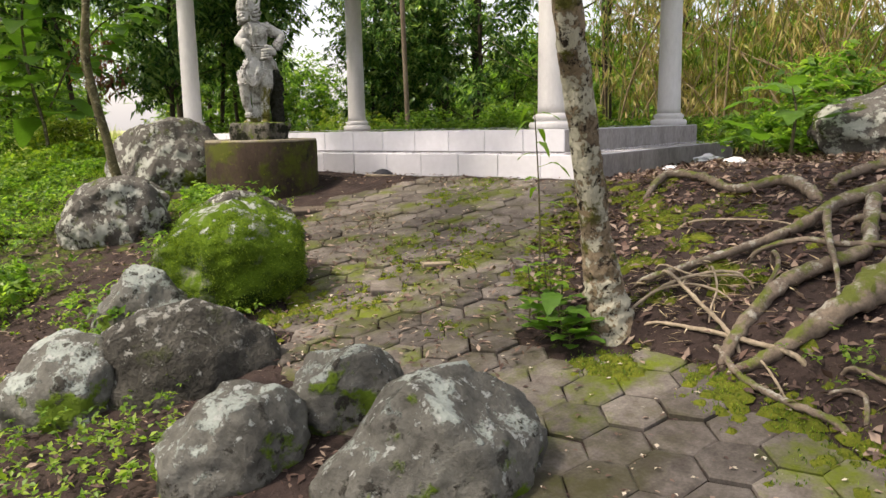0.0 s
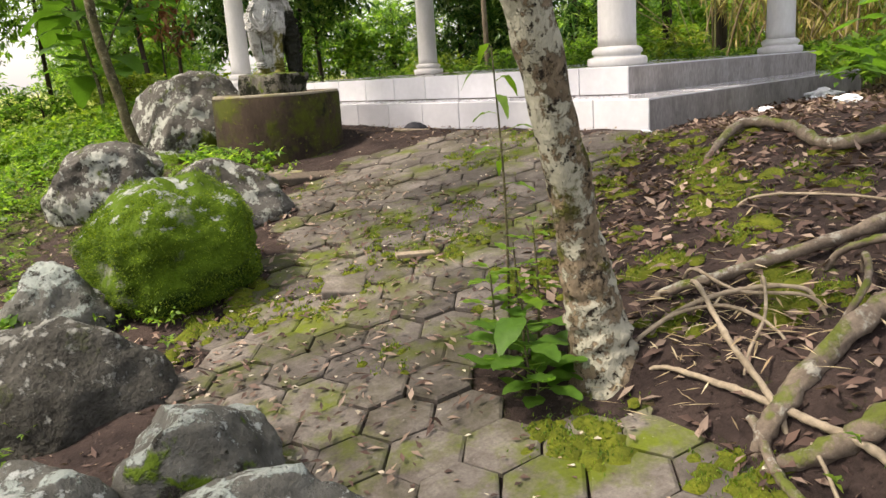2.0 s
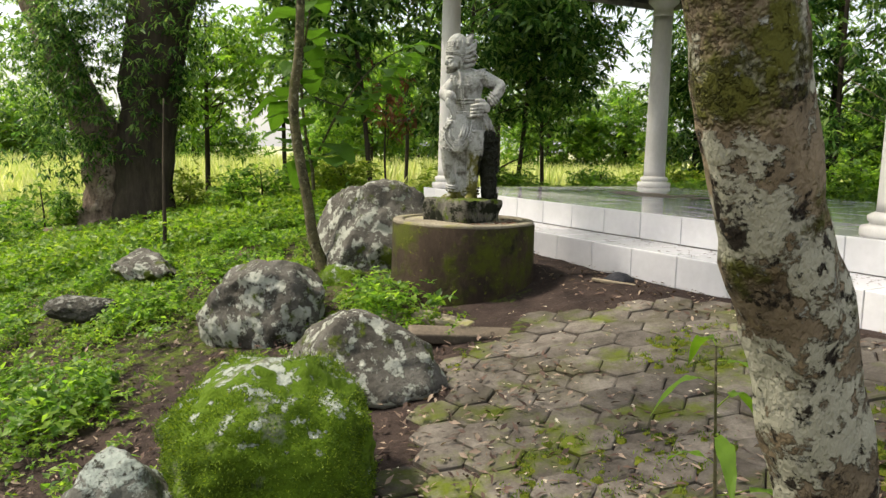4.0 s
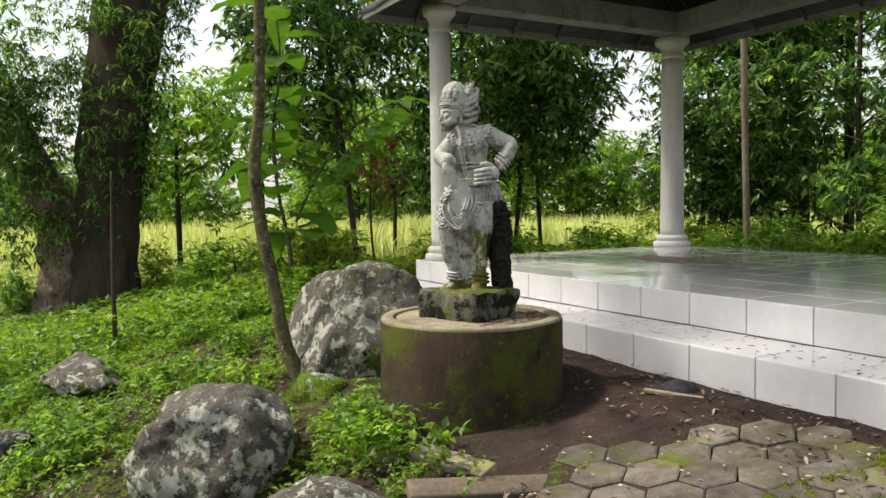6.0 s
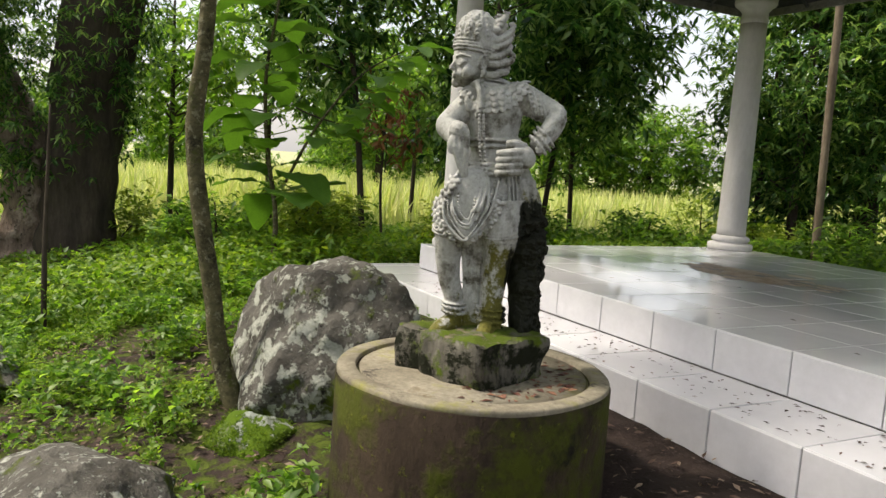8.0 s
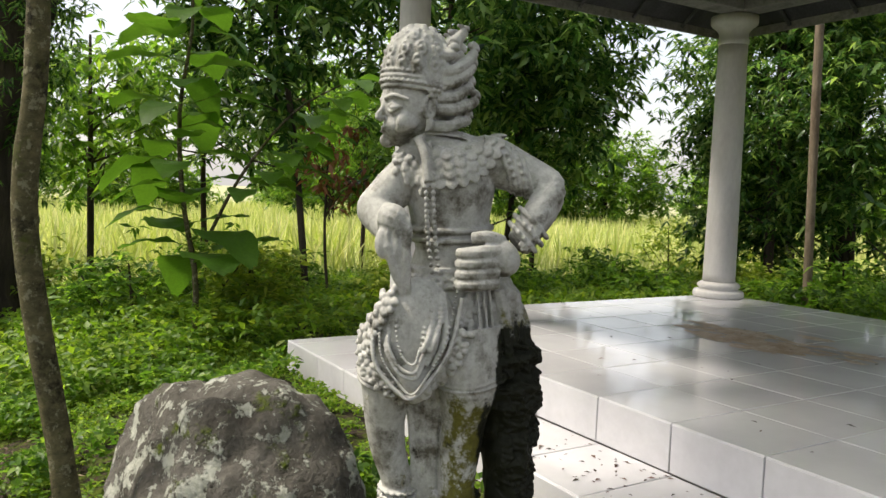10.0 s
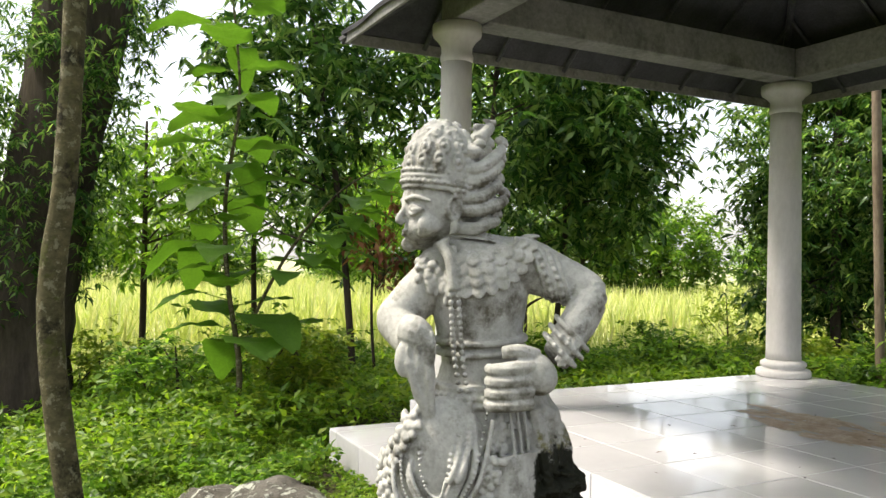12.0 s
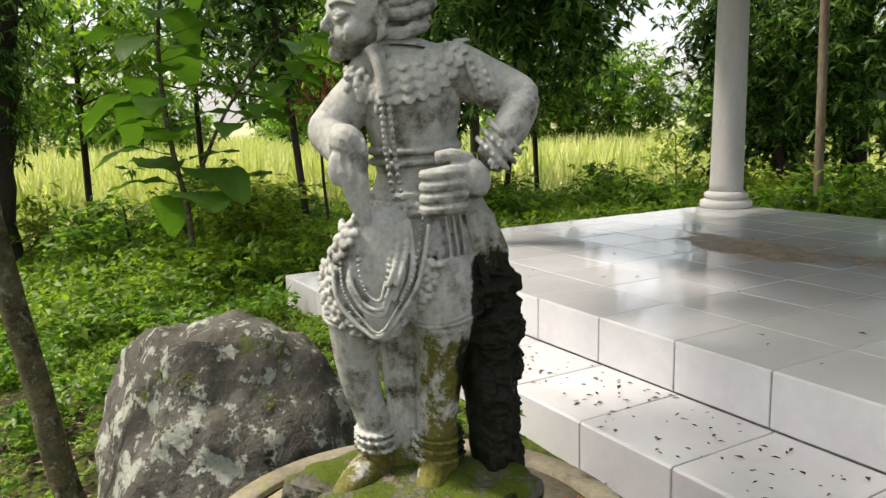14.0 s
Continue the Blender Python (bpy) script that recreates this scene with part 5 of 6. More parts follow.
def blade(t, p, az, L, W, droop, material, rng, stalk=0.22):
    """One broad leaf: short stalk, curved blade with a folded midrib and a rounded outline."""
    b = bmesh.new()
    rows = []
    dirx, diry = math.cos(radians(az)), math.sin(radians(az))
    for i in range(9):
        u = i / 8
        w = W * 0.5 * (math.sin(math.pi * min(1, u * 0.92 + 0.06)) ** 0.75) * (1.0 - 0.25 * u) * (1 + 0.06 * math.sin(i * 2.3 + az))
        d = L * (stalk + u)
        zz = L * (0.22 * u - droop * u * u * 1.3) + stalk * L * 0.3
        row = []
        for s in (-1, -0.5, 0, 0.5, 1):
            ww = w * s
            row.append(b.verts.new((p[0] + dirx * d - diry * ww, p[1] + diry * d + dirx * ww, p[2] + zz + abs(s) * w * 0.13 + 0.03 * L * math.sin(i * 1.7 + s * 2))))
        rows.append(row)
    for q, r in zip(rows, rows[1:]):
        for k in range(4):
            b.faces.new((q[k], q[k + 1], r[k + 1], r[k]))
    tube_into(b, [(*p, L * 0.014), (p[0] + dirx * L * stalk * 0.6, p[1] + diry * L * stalk * 0.6, p[2] + L * 0.07, L * 0.012), (p[0] + dirx * L * stalk, p[1] + diry * L * stalk, p[2] + stalk * L * 0.3, L * 0.01)], 4, 5)
    return part("leaf", b, material, t)


rng = random.Random(11)
spots = [(0.26 + 0.74 * (i // 2) / 22 + rng.uniform(-0.01, 0.01), (i // 2) * 88 + (i % 2) * 180 + rng.uniform(-25, 25), rng.uniform(0.7, 1.2) * (1.15 - 0.3 * (i / 46))) for i in range(46)]
stalk_plant("teak_sapling", -9.87, 5.17, [(0, 0, 0, 0.03), (0.03, 0.03, 0.6, 0.024), (-0.06, -0.06, 1.3, 0.02), (-0.1, -0.08, 2.0, 0.017), (-0.02, 0.0, 2.8, 0.012), (-0.1, -0.1, 3.9, 0.006)], spots, L_TEAK, M_BARK_SAP, "young tree with a thin stem and very large round leaves", 0.48, 0.4, 4, droop=0.38)
side = thing("teak_branch", -9.82, 5.27, gz(-9.82, 5.27) + 0.9, "leaning side shoot with large bright leaves", "plant")
part("stem", tube_bm([(0, 0, 0, 0.016), (0.12, 0.25, 0.55, 0.013), (0.3, 0.6, 1.05, 0.01), (0.5, 0.95, 1.3, 0.006)], 14, 6), M_BARK_SAP, side)
for i in range(20):
    u = 0.3 + 0.7 * i / 19
    blade(side, (0.5 * u, 0.95 * u, 1.3 * u), 60 + (i % 3 - 1) * 70 + rng.uniform(-15, 15), 0.38 + rng.uniform(-0.05, 0.08), 0.27, 0.35, L_TEAK, rng)
# broad-leaved plant by the big boulder
wide = [(0.5 + 0.05 * i, i * 137 + rng.uniform(-15, 15), rng.uniform(0.8, 1.2)) for i in range(11)]
stalk_plant("broadleaf_plant", -1.0, 6.2, [(0, 0, 0, 0.016), (0.02, 0, 0.2, 0.014), (0.03, 0.02, 0.42, 0.01), (0.0, 0.0, 0.58, 0.006)], wide, L_TEAK, M_BARK_SAP, "broad-leaved green plant beside the bank boulder", 0.3, 0.19, 5)
stalk_plant("broadleaf_plant", -1.3, 6.6, [(0, 0, 0, 0.012), (0.02, 0, 0.15, 0.01), (0.03, 0.02, 0.3, 0.006)], wide[:8], L_TEAK, M_BARK_SAP, "broad-leaved green plant beside the bank boulder", 0.26, 0.16, 6)
# weeds at the foot of the near tree
for k, (x, y, h, L0) in enumerate(((-1.21, 2.875, 0.18, 0.14), (-1.16, 2.805, 0.14, 0.14), (-1.27, 2.925, 0.26, 0.08), (-1.32, 2.965, 0.36, 0.07), (-1.24, 2.965, 0.42, 0.06), (-1.36, 2.895, 0.3, 0.07), (-1.11, 2.785, 0.09, 0.12))):
    sp = [(0.25 + 0.75 * i / 10, i * 137 + k * 50, rng.uniform(0.8, 1.2)) for i in range(11)]
    stalk_plant("weed_plant", x, y, [(0, 0, 0, 0.005), (0.01, 0, h * 0.5, 0.004), (-0.01, 0.01, h, 0.002)], sp, L_TEAK if k in (0, 1, 6) else L_HERB, M_BARK_SAP, "green leafy weed growing at the foot of a tree", L0, L0 * 0.6, 40 + k, sink=0.01)
sp = [(0.55 + 0.45 * i / 9, i * 137, rng.uniform(0.7, 1.1)) for i in range(10)]
stalk_plant("weed_plant", -1.34, 2.95, [(0, 0, 0, 0.005), (0.0, 0.01, 0.5, 0.004), (-0.02, 0.0, 0.95, 0.002)], sp, L_HERB, M_BARK_SAP, "tall thin weed with narrow leaves by a tree", 0.1, 0.03, 60, droop=0.5, sink=0.01)
# reddish shrub leaves near the field
leafy_tree("shrub", -12.2, 7.3, 2.5, 0.02, 88, L_RED, M_BARK_DARK, "shrub with reddish young leaves", 2.0, (0.5, 0.5, 0.6), 10, 5, 0.14, 0.16, 0.05, 0.6, 6, 6)

# ---- dry bamboo thicket ----
thicket = thing("bamboo_thicket", -2.4, 13.0, 0.5, "tangled thicket of dry yellow bamboo stems and leaves", "bamboo")
rng_b = np.random.default_rng(31)
for i in range(150):
    k = i % 4
    x, y = rng_b.uniform(-2.9, 2.4) , rng_b.uniform(-1.4, 1.6)
    lx, ly, h = rng_b.normal(0, 1.7), rng_b.normal(-0.3, 0.9), rng_b.uniform(1.2, 5.5)
    r = rng_b.uniform(0.006, 0.018)
    part("culm", tube_bm([(x, y, 0, r), (x + lx * 0.35, y + ly * 0.3, h * 0.5, r * 0.9), (x + lx * 1.1, y + ly, h * 0.9, r * 0.5)], 7, 5), M_CULM if k else M_CULM_GREEN, thicket)
for matl, nn, off in ((L_DRY, 150, -0.2), (L_BRIGHT, 120, 1.0), (L_MID, 40, 0.6)):
    C, c = clumps(rng_b, (-0.2, 0.0, 3.0 + off), (3.2, 1.6, 2.6), nn, 15, 0.32)
    leaves("foliage", *whorls(rng_b, C, 6, 0.9, 0.24, 0.026), matl, thicket)


# ---- roots and dead wood on the bank ----
def root_line(name, pts, material, label, seed, seg=9):
    line = [(x, y, gz(x, y) + h - r, r) for x, y, h, r in [(q[0], q[1], q[2] * 0.9, q[3] * 0.82) for q in pts]]
    first, last = line[0], line[-1]
    line = [(first[0] + (first[0] - line[1][0]) * 0.3, first[1] + (first[1] - line[1][1]) * 0.3, first[2] - 0.12, first[3])] + line + [(last[0] + (last[0] - line[-2][0]) * 0.3, last[1] + (last[1] - line[-2][1]) * 0.3, last[2] - 0.12, last[3] * 0.6)]
    o = part(name, tube_bm(line, 14 * len(line), seg, 0.42, seed), material)
    return tagged(o, label, "root" if name == "tree_root" else "twig", "roots on the bank" if name == "tree_root" else "dead twigs on the bank")


ROOTS = (
    ((0.46, 4.895, 0.12, 0.06), (-0.02, 4.585, 0.1, 0.052), (-0.31, 4.215, 0.1, 0.04), (-0.49, 3.765, 0.08, 0.03), (-0.82, 3.355, 0.06, 0.02), (-0.99, 3.255, 0.03, 0.015)),
    ((-0.2, 4.235, 0.09, 0.042), (-0.16, 3.815, 0.09, 0.038), (-0.15, 3.515, 0.09, 0.035), (-0.37, 3.245, 0.08, 0.036), (-0.47, 2.915, 0.05, 0.034)),
    ((-0.35, 3.895, 0.12, 0.024), (-0.28, 3.525, 0.14, 0.018), (-0.2, 3.255, 0.09, 0.012), (-0.16, 3.085, 0.02, 0.008)),
    ((0.61, 3.895, 0.2, 0.13), (0.07, 3.365, 0.15, 0.095), (-0.13, 3.035, 0.11, 0.062), (-0.34, 2.845, 0.05, 0.034), (-0.46, 2.785, 0.01, 0.02)),
    ((-0.54, 2.885, 0.02, 0.014), (-0.42, 2.755, 0.03, 0.016), (-0.26, 2.645, 0.03, 0.016), (-0.06, 2.545, 0.03, 0.016)),
    ((-1.48, 4.575, 0.02, 0.02), (-1.49, 4.945, 0.08, 0.03), (-1.24, 4.895, 0.07, 0.034), (-0.95, 4.565, 0.07, 0.033), (-0.7, 4.665, 0.09, 0.04), (-0.5, 4.455, 0.05, 0.04)),
    ((-0.44, 4.705, 0.05, 0.03), (-0.29, 4.895, 0.08, 0.038), (-0.05, 4.985, 0.09, 0.045), (0.46, 5.245, 0.1, 0.05)),
    ((-0.08, 2.785, 0.03, 0.01), (0.04, 2.725, 0.04, 0.013), (0.18, 2.665, 0.04, 0.016)),
    ((-0.12, 2.705, 0.01, 0.008), (-0.02, 2.685, 0.03, 0.011), (0.01, 2.565, 0.01, 0.009)),
    ((-0.56, 3.515, 0.06, 0.013), (-0.39, 3.575, 0.1, 0.015), (-0.24, 3.525, 0.1, 0.016), (-0.04, 3.545, 0.08, 0.018)),
    ((-0.48, 3.465, 0.08, 0.012), (-0.42, 3.285, 0.1, 0.012), (-0.44, 3.125, 0.03, 0.01)),
    ((-0.24, 3.995, 0.05, 0.02), (0.01, 3.845, 0.1, 0.026), (0.31, 3.895, 0.1, 0.03)),
)
for i, r in enumerate(ROOTS):
    root_line("tree_root", r, M_ROOT, "gnarled bare tree root with lichen on the bank" if i != 3 else "thick mossy tree root with pale lichen", 100 + i, 12 if i in (0, 1, 3) else 8)
TWIGS = (((-0.88, 3.265, 0.07, 0.009), (-0.65, 2.995, 0.08, 0.01), (-0.48, 2.885, 0.05, 0.01)), ((-0.84, 2.965, 0.02, 0.008), (-0.62, 2.925, 0.04, 0.011), (-0.42, 2.875, 0.05, 0.012), (-0.24, 2.835, 0.03, 0.013)),
         ((-0.95, 3.005, 0.03, 0.008), (-0.81, 3.195, 0.06, 0.009), (-0.59, 3.305, 0.05, 0.008)), ((-0.39, 2.845, 0.03, 0.006), (-0.25, 2.665, 0.02, 0.005)), ((-1.02, 3.945, 0.04, 0.006), (-0.79, 3.975, 0.05, 0.006), (-0.49, 3.895, 0.04, 0.005)),
         ((-0.94, 3.365, 0.05, 0.007), (-0.74, 3.245, 0.06, 0.006), (-0.54, 3.255, 0.05, 0.006)), ((-0.89, 3.095, 0.05, 0.006), (-0.74, 3.165, 0.06, 0.007), (-0.56, 3.095, 0.04, 0.005)), ((-0.69, 3.295, 0.08, 0.006), (-0.62, 3.145, 0.06, 0.006), (-0.6, 2.995, 0.03, 0.005)))
for i, r in enumerate(TWIGS):
    root_line("dead_twig", r, M_TWIG, "pale dead twig lying on the bank", 130 + i, 7)

# ---- moss cushions ----
def moss_pads(name, centres, label, seed, lo=0.014, hi=0.042):
    """Low uneven cushions of moss."""
    rng = random.Random(seed)
    vv, ff, base = [], [], 0
    for x, y in centres:
        r = rng.uniform(lo, hi)
        z = gz(x, y)
        n = 9
        vv.append((x, y, z + r * 0.32))
        for ring, (rr, hh) in enumerate(((0.55, 0.27), (1.0, -0.12))):
            for i in range(n):
                a = 2 * math.pi * (i + 0.5 * ring) / n
                q = r * rr * rng.uniform(0.7, 1.25)
                px, py = x + q * math.cos(a), y + q * math.sin(a)
                vv.append((px, py, gz(px, py) + r * hh * rng.uniform(0.8, 1.2)))
        for i in range(n):
            k = (i + 1) % n
            ff.append((base, base + 1 + i, base + 1 + k))
            ff.append((base + 1 + i, base + 1 + n + i, base + 1 + k))
            ff.append((base + 1 + k, base + 1 + n + i, base + 1 + n + k))
        base += 1 + 2 * n
    me = bpy.data.meshes.new(name)
    me.from_pydata(vv, [], ff)
    rn = np.random.default_rng(seed)
    c = np.repeat(np.array(centres), 12, axis=0) + rn.normal(0, (lo + hi) * 0.33, (len(centres) * 12, 2))
    n = len(c)
    P = np.column_stack([c, ground_z(c[:, 0], c[:, 1]) + rn.uniform(0.002, 0.012, n)])
    D = np.column_stack([rn.normal(0, 0.6, (n, 2)), np.ones(n)])
    tagged(leaves(name.replace("moss", "mossy_tufts"), P, D, rn.normal(0, 1, (n, 3)), rn.uniform(0.008, 0.018, n), rn.uniform(0.003, 0.006, n), L_MOSS), "tiny bright green shoots of moss", "moss", kind="stuff")
    return tagged(finish(name, me, M_MOSS), label, "moss", kind="stuff")


def blotch(rng, spots, n):
    out = []
    for x, y, s, k in spots:
        out += [(x + rng.gauss(0, s), y + rng.gauss(0, s)) for _ in range(int(k * n))]
    return out


rng = random.Random(17)
moss_pads("moss_patches", blotch(rng, ((-2.6, 2.665, 0.14, 70), (-0.9, 2.685, 0.07, 40), (-0.49, 2.665, 0.07, 40), (-0.19, 2.565, 0.1, 40), (0.06, 2.445, 0.1, 40), (-0.55, 3.325, 0.05, 26), (-1.68, 4.725, 0.05, 22), (-1.44, 4.445, 0.06, 22), (-1.09, 4.065, 0.06, 22), (-1.24, 4.245, 0.05, 18), (-0.89, 3.145, 0.04, 16),
                                       (-1.72, 3.835, 0.1, 40), (-1.96, 4.345, 0.08, 40), (-2.04, 4.745, 0.08, 40), (-1.56, 3.345, 0.08, 40), (-2.14, 5.195, 0.08, 30), (-0.94, 3.695, 0.05, 22), (-1.19, 3.945, 0.05, 22), (-1.34, 4.195, 0.05, 20), (-0.99, 4.395, 0.05, 16), (-1.49, 4.645, 0.08, 30), (-1.14, 3.495, 0.07, 30), (-0.79, 4.245, 0.07, 22), (-0.14, 3.695, 0.05, 12), (-0.04, 4.095, 0.08, 16)), 1.0), "cushions of bright yellow-green moss on soil", 18)
mounds = []
for x, y in ((-1.62, 4.7), (-1.42, 4.42), (-1.25, 4.12), (-1.05, 4.3), (-1.5, 5.0), (-0.95, 3.8), (-0.72, 3.4), (-0.6, 3.3), (-1.85, 4.95), (-1.95, 5.2), (-0.35, 3.7), (-0.9, 4.6), (-1.7, 4.2), (-1.4, 3.75), (-2.75, 2.8), (-0.5, 4.2)):
    mounds += [(x + rng.gauss(0, 0.05), y + rng.gauss(0, 0.04)) for _ in range(6)]
moss_pads("moss_mounds", mounds, "round cushions of yellow-green moss on the bank", 20, 0.03, 0.065)
joint = []
for i in range(1500):
    y = rng.uniform(2.1, 5.3)
    x = rng.uniform(float(left_edge(y)) + 0.05, float(right_edge(y)) - 0.03)
    if noise.noise((x * 1.5, y * 1.5, 7)) + 0.1 * (y - 3.6) > 0.18:
        joint.append((x, y))
moss_pads("moss_in_joints", joint, "bright moss growing in the joints of the paving", 19, 0.01, 0.026)

# ---- litter ----
def litter(name, pts, z, L0, W0, material, label, seed, tilt=0.25):
    rng = np.random.default_rng(seed)
    n = len(pts)
    a = rng.uniform(0, 2 * math.pi, n)
    D = np.column_stack([np.cos(a), np.sin(a), rng.normal(0, tilt, n)])
    N = np.column_stack([rng.normal(0, tilt, (n, 2)), np.ones(n)])
    L = L0 * rng.uniform(0.5, 1.4, n)
    o = leaves(name, np.column_stack([pts, z]), D, N, L, L * W0 / L0 * rng.uniform(0.7, 1.3, n), material, curl=0.02)
    return tagged(o, label, "leaf litter", kind="stuff")


rng_l = np.random.default_rng(41)
bank = scatter(rng_l, 17000, -2.3, 2.2, 2.3, 8.0)
bank = bank[bank[:, 0] > right_edge(bank[:, 1]) - 0.05]
litter("bank_litter", bank, ground_z(bank[:, 0], bank[:, 1]) + 0.014, 0.05, 0.022, L_LITTER, "brown dead leaves and bark flakes on the bank", 42, 0.4)
pl = scatter(rng_l, 2600, -4.2, 0.4, 1.0, 5.5)
pl = pl[(pl[:, 0] > left_edge(pl[:, 1]) - 0.2) & (pl[:, 0] < right_edge(pl[:, 1]) + 0.1)]
litter("path_litter", pl, ground_z(pl[:, 0], pl[:, 1]) + 0.012, 0.022, 0.012, L_LITTER, "small dry leaves and petals on the paving", 43, 0.15)
pale = pl[rng_l.permutation(len(pl))[:420]]
litter("path_petals", pale, ground_z(pale[:, 0], pale[:, 1]) + 0.014, 0.02, 0.012, L_PALE, "pale dry petals on the paving", 49, 0.15)
edge = np.concatenate([scatter(rng_l, 420, -5.4, -2.4, 4.9, 5.5), scatter(rng_l, 9500, -8.5, -1.2, 0.5, 4.2)])
edge = edge[np.hypot(edge[:, 0] - PX, edge[:, 1] - PY) > PR + 0.03]
litter("soil_litter", edge, ground_z(edge[:, 0], edge[:, 1]) + 0.016, 0.042, 0.014, L_LITTER, "dead leaves and twigs on dark soil", 44, 0.35)
tr = np.column_stack([rng_l.uniform(-7.6, -2.6, 420), rng_l.uniform(5.53, 5.92, 420)])
litter("step_litter", tr, np.full(len(tr), STEP_Z + 0.003), 0.026, 0.011, L_BITS, "dark seeds and leaf bits on the tiled step", 45, 0.04)
fl = np.column_stack([rng_l.uniform(-8, -2.9, 110), rng_l.uniform(6.1, 9.3, 110)])
litter("floor_litter", fl, np.full(len(fl), FLOOR_Z + 0.003), 0.03, 0.011, L_BITS, "dark leaf bits on the tiled floor", 46, 0.04)
a = rng_l.uniform(0, 2 * math.pi, 260)
rr = PR * 0.78 * np.sqrt(rng_l.uniform(0.2, 1, 260))
tp = np.column_stack([PX + 0.05 + rr * np.cos(a), PY + rr * np.sin(a)])
tp = tp[(tp[:, 0] - PX) * 0.5 + (tp[:, 1] - PY) * 0.86 > -0.02]
tp = tp[np.hypot(tp[:, 0] - PX, tp[:, 1] - PY) < PR - 0.1]
litter("pedestal_litter", tp, np.full(len(tp), PTOP + 0.006), 0.035, 0.016, L_REDDRY, "reddish dry leaves on the pedestal", 47, 0.12)

# white plastic litter on the bank
def crumpled(x, y, s, seed):
    b = bmesh.new()
    bmesh.ops.create_icosphere(b, subdivisions=3, radius=1)
    for v in b.verts:
        p = v.co
        k = 1 + 0.5 * noise.noise(p * 1.6 + Vector((seed, 0, 0))) + 0.2 * noise.noise(p * 5 + Vector((0, seed, 0)))
        v.co = Vector((p.x * s * k, p.y * s * 0.6 * k, p.z * s * 0.35 * k))
    o = part("plastic_litter", b, M_PLASTIC, smooth=False)
    o.matrix_basis = pose(x, y, gz(x, y) + s * 0.2, 0, 0, seed * 40)
    return tagged(o, "crumpled white plastic litter on the soil", "litter", "plastic litter")


for x, y, s, q in ((-2.1, 7.9, 0.16, 1), (-2.05, 6.6, 0.07, 2), (-1.95, 6.4, 0.09, 3), (-1.35, 6.1, 0.09, 4), (-2.25, 5.35, 0.04, 5)):
    crumpled(x, y, s, q)

# broken paver pieces and a stick on the path
def chunk(name, x, y, sx, sy, sz, rz, material, label, lift=0.02, tilt=4):
    o = part(name, box_bm(sx, sy, sz, 0, 0, 0, min(sx, sy, sz) * 0.2), material)
    o.matrix_basis = pose(x, y, gz(x, y) + lift, 10.8 + tilt, 3, rz)
    return tagged(o, label, "stone" if name != "stick" else "stick")


chunk("broken_paver", -2.3, 3.045, 0.17, 0.12, 0.04, 40, M_PAVER, "broken piece of paver lying loose on the path", 0.008)
chunk("stick", -2.2, 3.36, 0.17, 0.035, 0.018, 62, M_TWIG, "flat reddish piece of wood on the path", 0.025, 0)
chunk("stick", -4.15, 5.2, 0.28, 0.02, 0.02, 32, M_TWIG, "straight pale stick lying on the soil by the step", 0.015, 0)
chunk("flat_stone", -4.4, 4.12, 0.4, 0.12, 0.06, 24, M_PEDTOP, "flat pale stone at the foot of the pedestal", -0.005, 0)
chunk("flat_stone", -4.68, 3.95, 0.2, 0.1, 0.05, 40, M_PEDTOP, "flat pale stone at the foot of the pedestal", 0.012, 0)
chunk("kerb_strip", -4.0, 4.2, 0.9, 0.13, 0.06, 72, M_PEDTOP_DARK, "muddy cement kerb strip along the paving", -0.022, 0)
ash = part("ash_mound", lathe_bm([(0.11, -0.03), (0.09, 0.02), (0.05, 0.05), (0.01, 0.06)], 18, 0.5, 3), M_ASH)
ash.matrix_basis = pose(-4.2, 5.28, gz(-4.2, 5.28) + 0.01)
tagged(ash, "small dark heap of ash by the step", "ash")
stub = part("wooden_stake", tube_bm([(0, 0, -0.1, 0.022), (0.01, 0, 0.5, 0.02), (-0.02, 0.01, 1.0, 0.016), (-0.05, 0.03, 1.7, 0.008)], 14, 8, 0.15, 4), M_BARK_DARK)
stub.matrix_basis = pose(-8.93, 3.26, gz(-8.93, 3.26))
tagged(stub, "thin dark upright stake in the weeds", "stake")

# brown mud stain on the tiled floor
mb = bmesh.new()
rng_m = random.Random(6)
for i in range(70):
    r = rng_m.uniform(0.012, 0.075) if i > 6 else rng_m.uniform(0.09, 0.14)
    cx, cy, a0 = rng_m.gauss(0, 0.30), rng_m.gauss(0, 0.13), rng_m.uniform(0, 6)
    h = 0.001 + 0.00004 * i
    ring = []
    for k in range(26):
        a = 2 * math.pi * k / 26
        q = r * (1 + 0.9 * noise.noise((math.cos(a) * 1.4 + i, math.sin(a) * 1.4, a0)) + 0.4 * noise.noise((math.cos(a) * 4, math.sin(a) * 4 + i, a0)))
        ring.append(mb.verts.new((cx + q * math.cos(a) * 1.5, cy + q * math.sin(a) * 0.7, h)))
    mb.faces.new(ring)
mud = part("mud_stain", mb, M_MUD)
mud.matrix_basis = Matrix.Translation((-6.5, 7.85, FLOOR_Z + 0.0012))
tagged(mud, "thin dry brown mud stain on the white floor tiles", "stain")

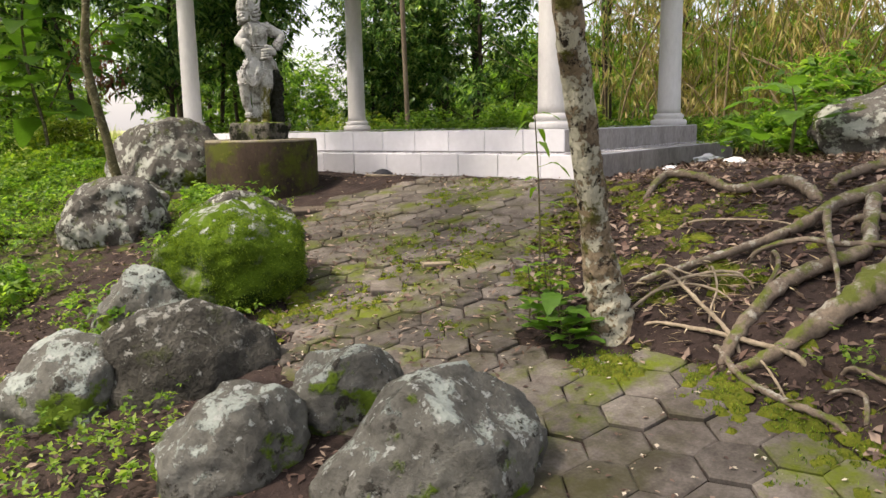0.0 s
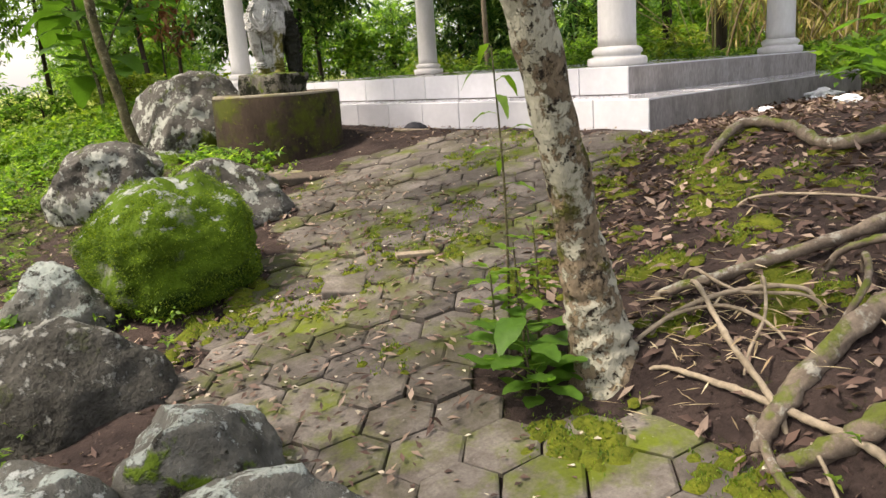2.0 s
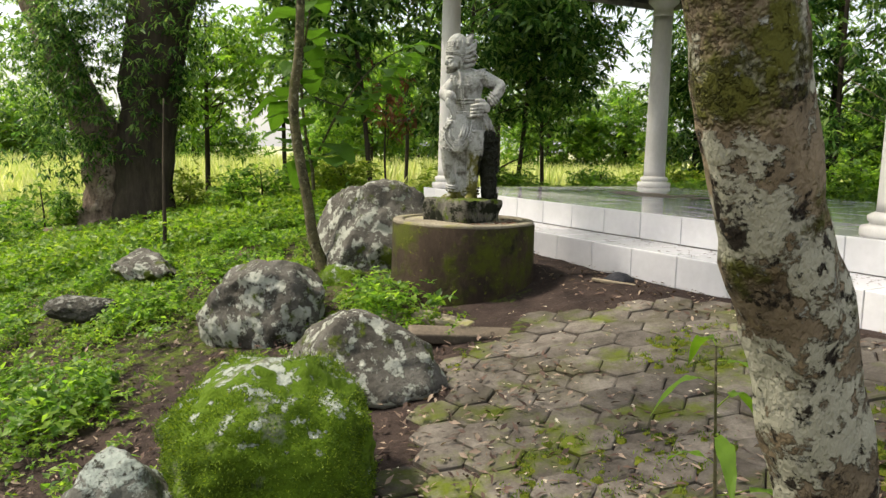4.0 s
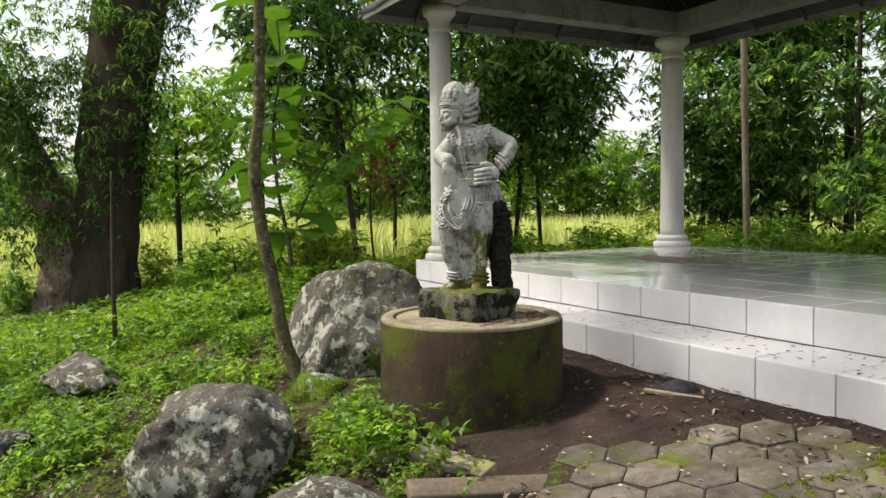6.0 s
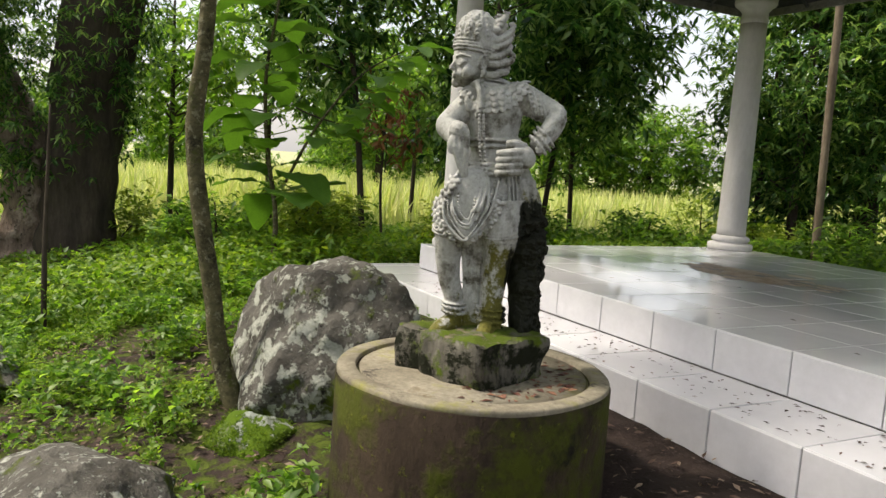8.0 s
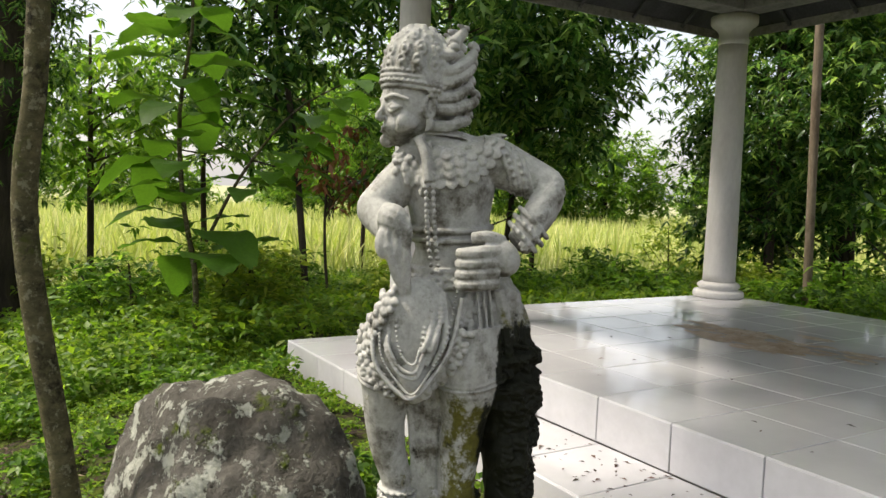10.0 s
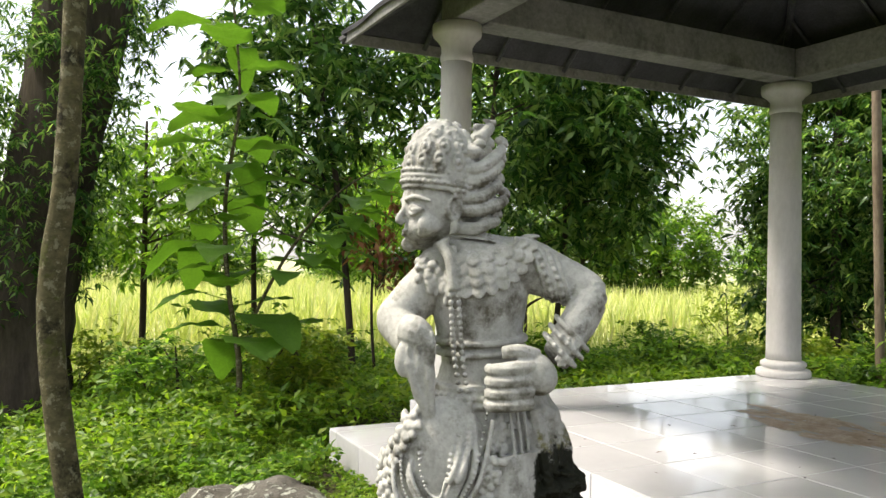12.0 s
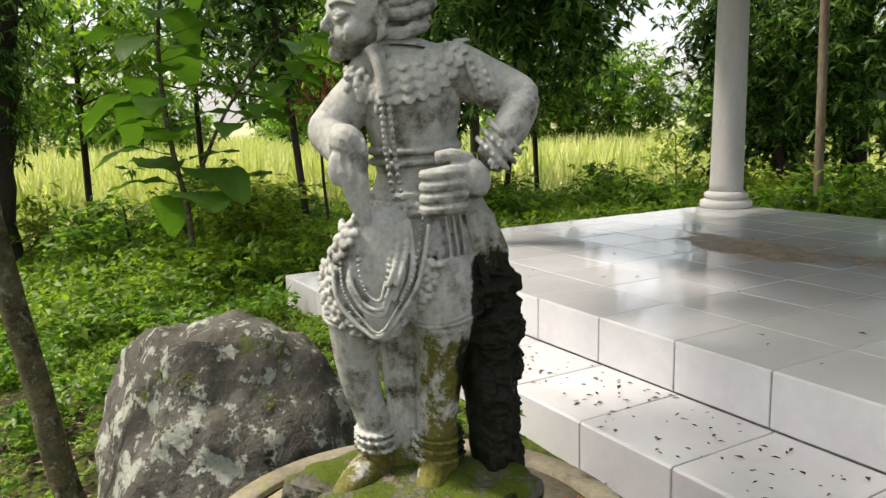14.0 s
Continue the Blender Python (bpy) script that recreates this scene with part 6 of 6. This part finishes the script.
# straw and thin dead stems below the roots
sp = np.column_stack([rng_l.normal(-0.76, 0.2, 260), rng_l.normal(3.17, 0.17, 260)])
litter("straw_litter", sp, ground_z(sp[:, 0], sp[:, 1]) + rng_l.uniform(0.01, 0.05, len(sp)), 0.075, 0.005, L_STRAW, "pale dry straw and thin dead stems on the soil", 52, 0.2)
sp = scatter(rng_l, 700, -2.2, 1.5, 2.6, 6.5)
sp = sp[sp[:, 0] > right_edge(sp[:, 1])]
litter("stem_litter", sp, ground_z(sp[:, 0], sp[:, 1]) + 0.018, 0.07, 0.005, L_STRAW, "thin pale dead stems scattered on the bank", 53, 0.15)


# ---- tiles of the pavilion ----
PITCH = 0.403


def tile_mesh(w, d, h):
    me = bpy.data.meshes.new("tile")
    b = box_bm(w - 0.005, d - 0.005, h, 0, 0, 0, 0)
    top = [e for e in b.edges if all(v.co.z > 0 for v in e.verts)]
    bmesh.ops.bevel(b, geom=top, offset=0.0025, segments=1, affect="EDGES")
    b.to_mesh(me)
    b.free()
    return me


cells = {}


def tile(name, x, y, z, w, d, rx, material, jitter):
    key = (round(w, 3), round(d, 3), material.name)
    if key not in cells:
        cells[key] = tile_mesh(w, d, 0.014)
        cells[key].materials.append(material)
    o = new(name, cells[key])
    o.parent = pavilion
    o.matrix_parent_inverse = Matrix.Translation(pavilion.location).inverted()
    o.matrix_basis = pose(x, y, z, rx + jitter.uniform(-0.25, 0.25), jitter.uniform(-0.25, 0.25), 0)


rng = random.Random(9)


def spans(lo, hi, origin):
    cuts = [lo] + [origin + k * PITCH for k in range(-40, 40) if lo + 0.03 < origin + k * PITCH < hi - 0.03] + [hi]
    return list(zip(cuts, cuts[1:]))


for a, c in spans(FX0, FX1, -5.56):
    tile("riser_tile", (a + c) / 2, FY0 + 0.005, (FLOOR_Z + STEP_Z) / 2, c - a, FLOOR_Z - STEP_Z - 0.004, 90, M_RISER, rng)
    for p, q in spans(FY0, FY1, FY0 + PITCH):
        tile("floor_tile", (a + c) / 2, (p + q) / 2, FLOOR_Z - 0.007, c - a, q - p, 0, M_TILE, rng)
for a, c in spans(SX0, SX1, -4.733):
    tile("riser_tile", (a + c) / 2, SY0 + 0.005, STEP_Z - 0.102, c - a, 0.2, 90, M_RISER, rng)
    tile("tread_tile", (a + c) / 2, (SY0 + FY0) / 2, STEP_Z - 0.007, c - a, FY0 - SY0, 0, M_TILE, rng)
for p, q in spans(FY0, FY1, FY0 + PITCH):
    tile("tread_tile", (FX1 + SX1) / 2, (p + q) / 2, STEP_Z - 0.007, SX1 - FX1, q - p, 0, M_TILE, rng)
    tile("tread_tile", (SX0 + FX0) / 2, (p + q) / 2, STEP_Z - 0.007, FX0 - SX0, q - p, 0, M_TILE, rng)


# ---- paving: each hexagonal slab ----
def hexagon(seed):
    """A worn hexagonal slab with chamfered, slightly uneven edges."""
    rng = random.Random(seed)
    b = bmesh.new()
    R = 0.1172
    top, rim, low = [], [], []
    for i in range(6):
        a = radians(60 * i)
        j = rng.uniform(-0.004, 0.004)
        top.append(b.verts.new(((R - 0.010 + j) * math.cos(a), (R - 0.010 + j) * math.sin(a), rng.uniform(-0.002, 0.001))))
        rim.append(b.verts.new(((R - 0.001 + j) * math.cos(a + j * 2), (R - 0.001 + j) * math.sin(a + j * 2), -0.006)))
        low.append(b.verts.new(((R + j) * math.cos(a), (R + j) * math.sin(a), -0.06)))
    c = b.verts.new((0, 0, 0.003))
    for i in range(6):
        k = (i + 1) % 6
        b.faces.new((c, top[i], top[k]))
        b.faces.new((top[i], rim[i], rim[k], top[k]))
        b.faces.new((rim[i], low[i], low[k], rim[k]))
    me = bpy.data.meshes.new("paver")
    b.to_mesh(me)
    b.free()
    me.materials.append(M_PAVER)
    return me


pavement = thing("pavement", -2, 3, 0.3, "worn mossy path of hexagonal concrete pavers", "paving", kind="structure")
shapes = [hexagon(s) for s in range(8)]
rng = random.Random(7)
SL = math.atan(0.19)
spots = []
for i in range(-40, 60):
    for j in range(-40, 60):
        px = -1.382 + 0.205 * (i * math.cos(radians(38)) + j * math.cos(radians(98)))
        py = 2.321 + 0.205 * (i * math.sin(radians(38)) + j * math.sin(radians(98)))
        if -2.2 < py < 5.32 and left_edge(py) + 0.05 < px < right_edge(py) - 0.03 and math.hypot(px + 1.05, py - 2.98) > 0.27:
            spots.append((px, py))
near = [s for s in spots if s[1] > 1.75]
far_ones = [s for s in spots if s[1] <= 1.75]
near.sort(key=lambda s: s[1])
for px, py in near[:300]:
    o = new("paver", rng.choice(shapes))
    o.parent = pavement
    o.matrix_parent_inverse = Matrix.Translation(pavement.location).inverted()
    o.matrix_basis = pose(px, py, gz(px, py) + rng.uniform(-0.006, 0.008), math.degrees(SL) + rng.uniform(-2, 2), rng.uniform(-2, 2), 0) @ pose(0, 0, 0, 0, 0, 8 + 60 * rng.randrange(6) + rng.uniform(-2, 2))
rest = far_ones + near[300:]
vv, ff, base = [], [], 0
for px, py in rest:
    me = rng.choice(shapes)
    m = pose(px, py, gz(px, py) + rng.uniform(-0.006, 0.008), math.degrees(SL) + rng.uniform(-2, 2), rng.uniform(-2, 2), 0) @ pose(0, 0, 0, 0, 0, 8 + 60 * rng.randrange(6))
    vv += [tuple(m @ v.co) for v in me.vertices]
    ff += [tuple(base + k for k in p.vertices) for p in me.polygons]
    base += len(me.vertices)
if rest:
    me = bpy.data.meshes.new("far_pavers")
    me.from_pydata(vv, [], ff)
    o = finish("far_pavers", me, M_PAVER, pavement, "more worn hexagonal pavers", smooth=False)
    o.matrix_parent_inverse = Matrix.Translation(pavement.location).inverted()
    tagged(o, kind="stuff")
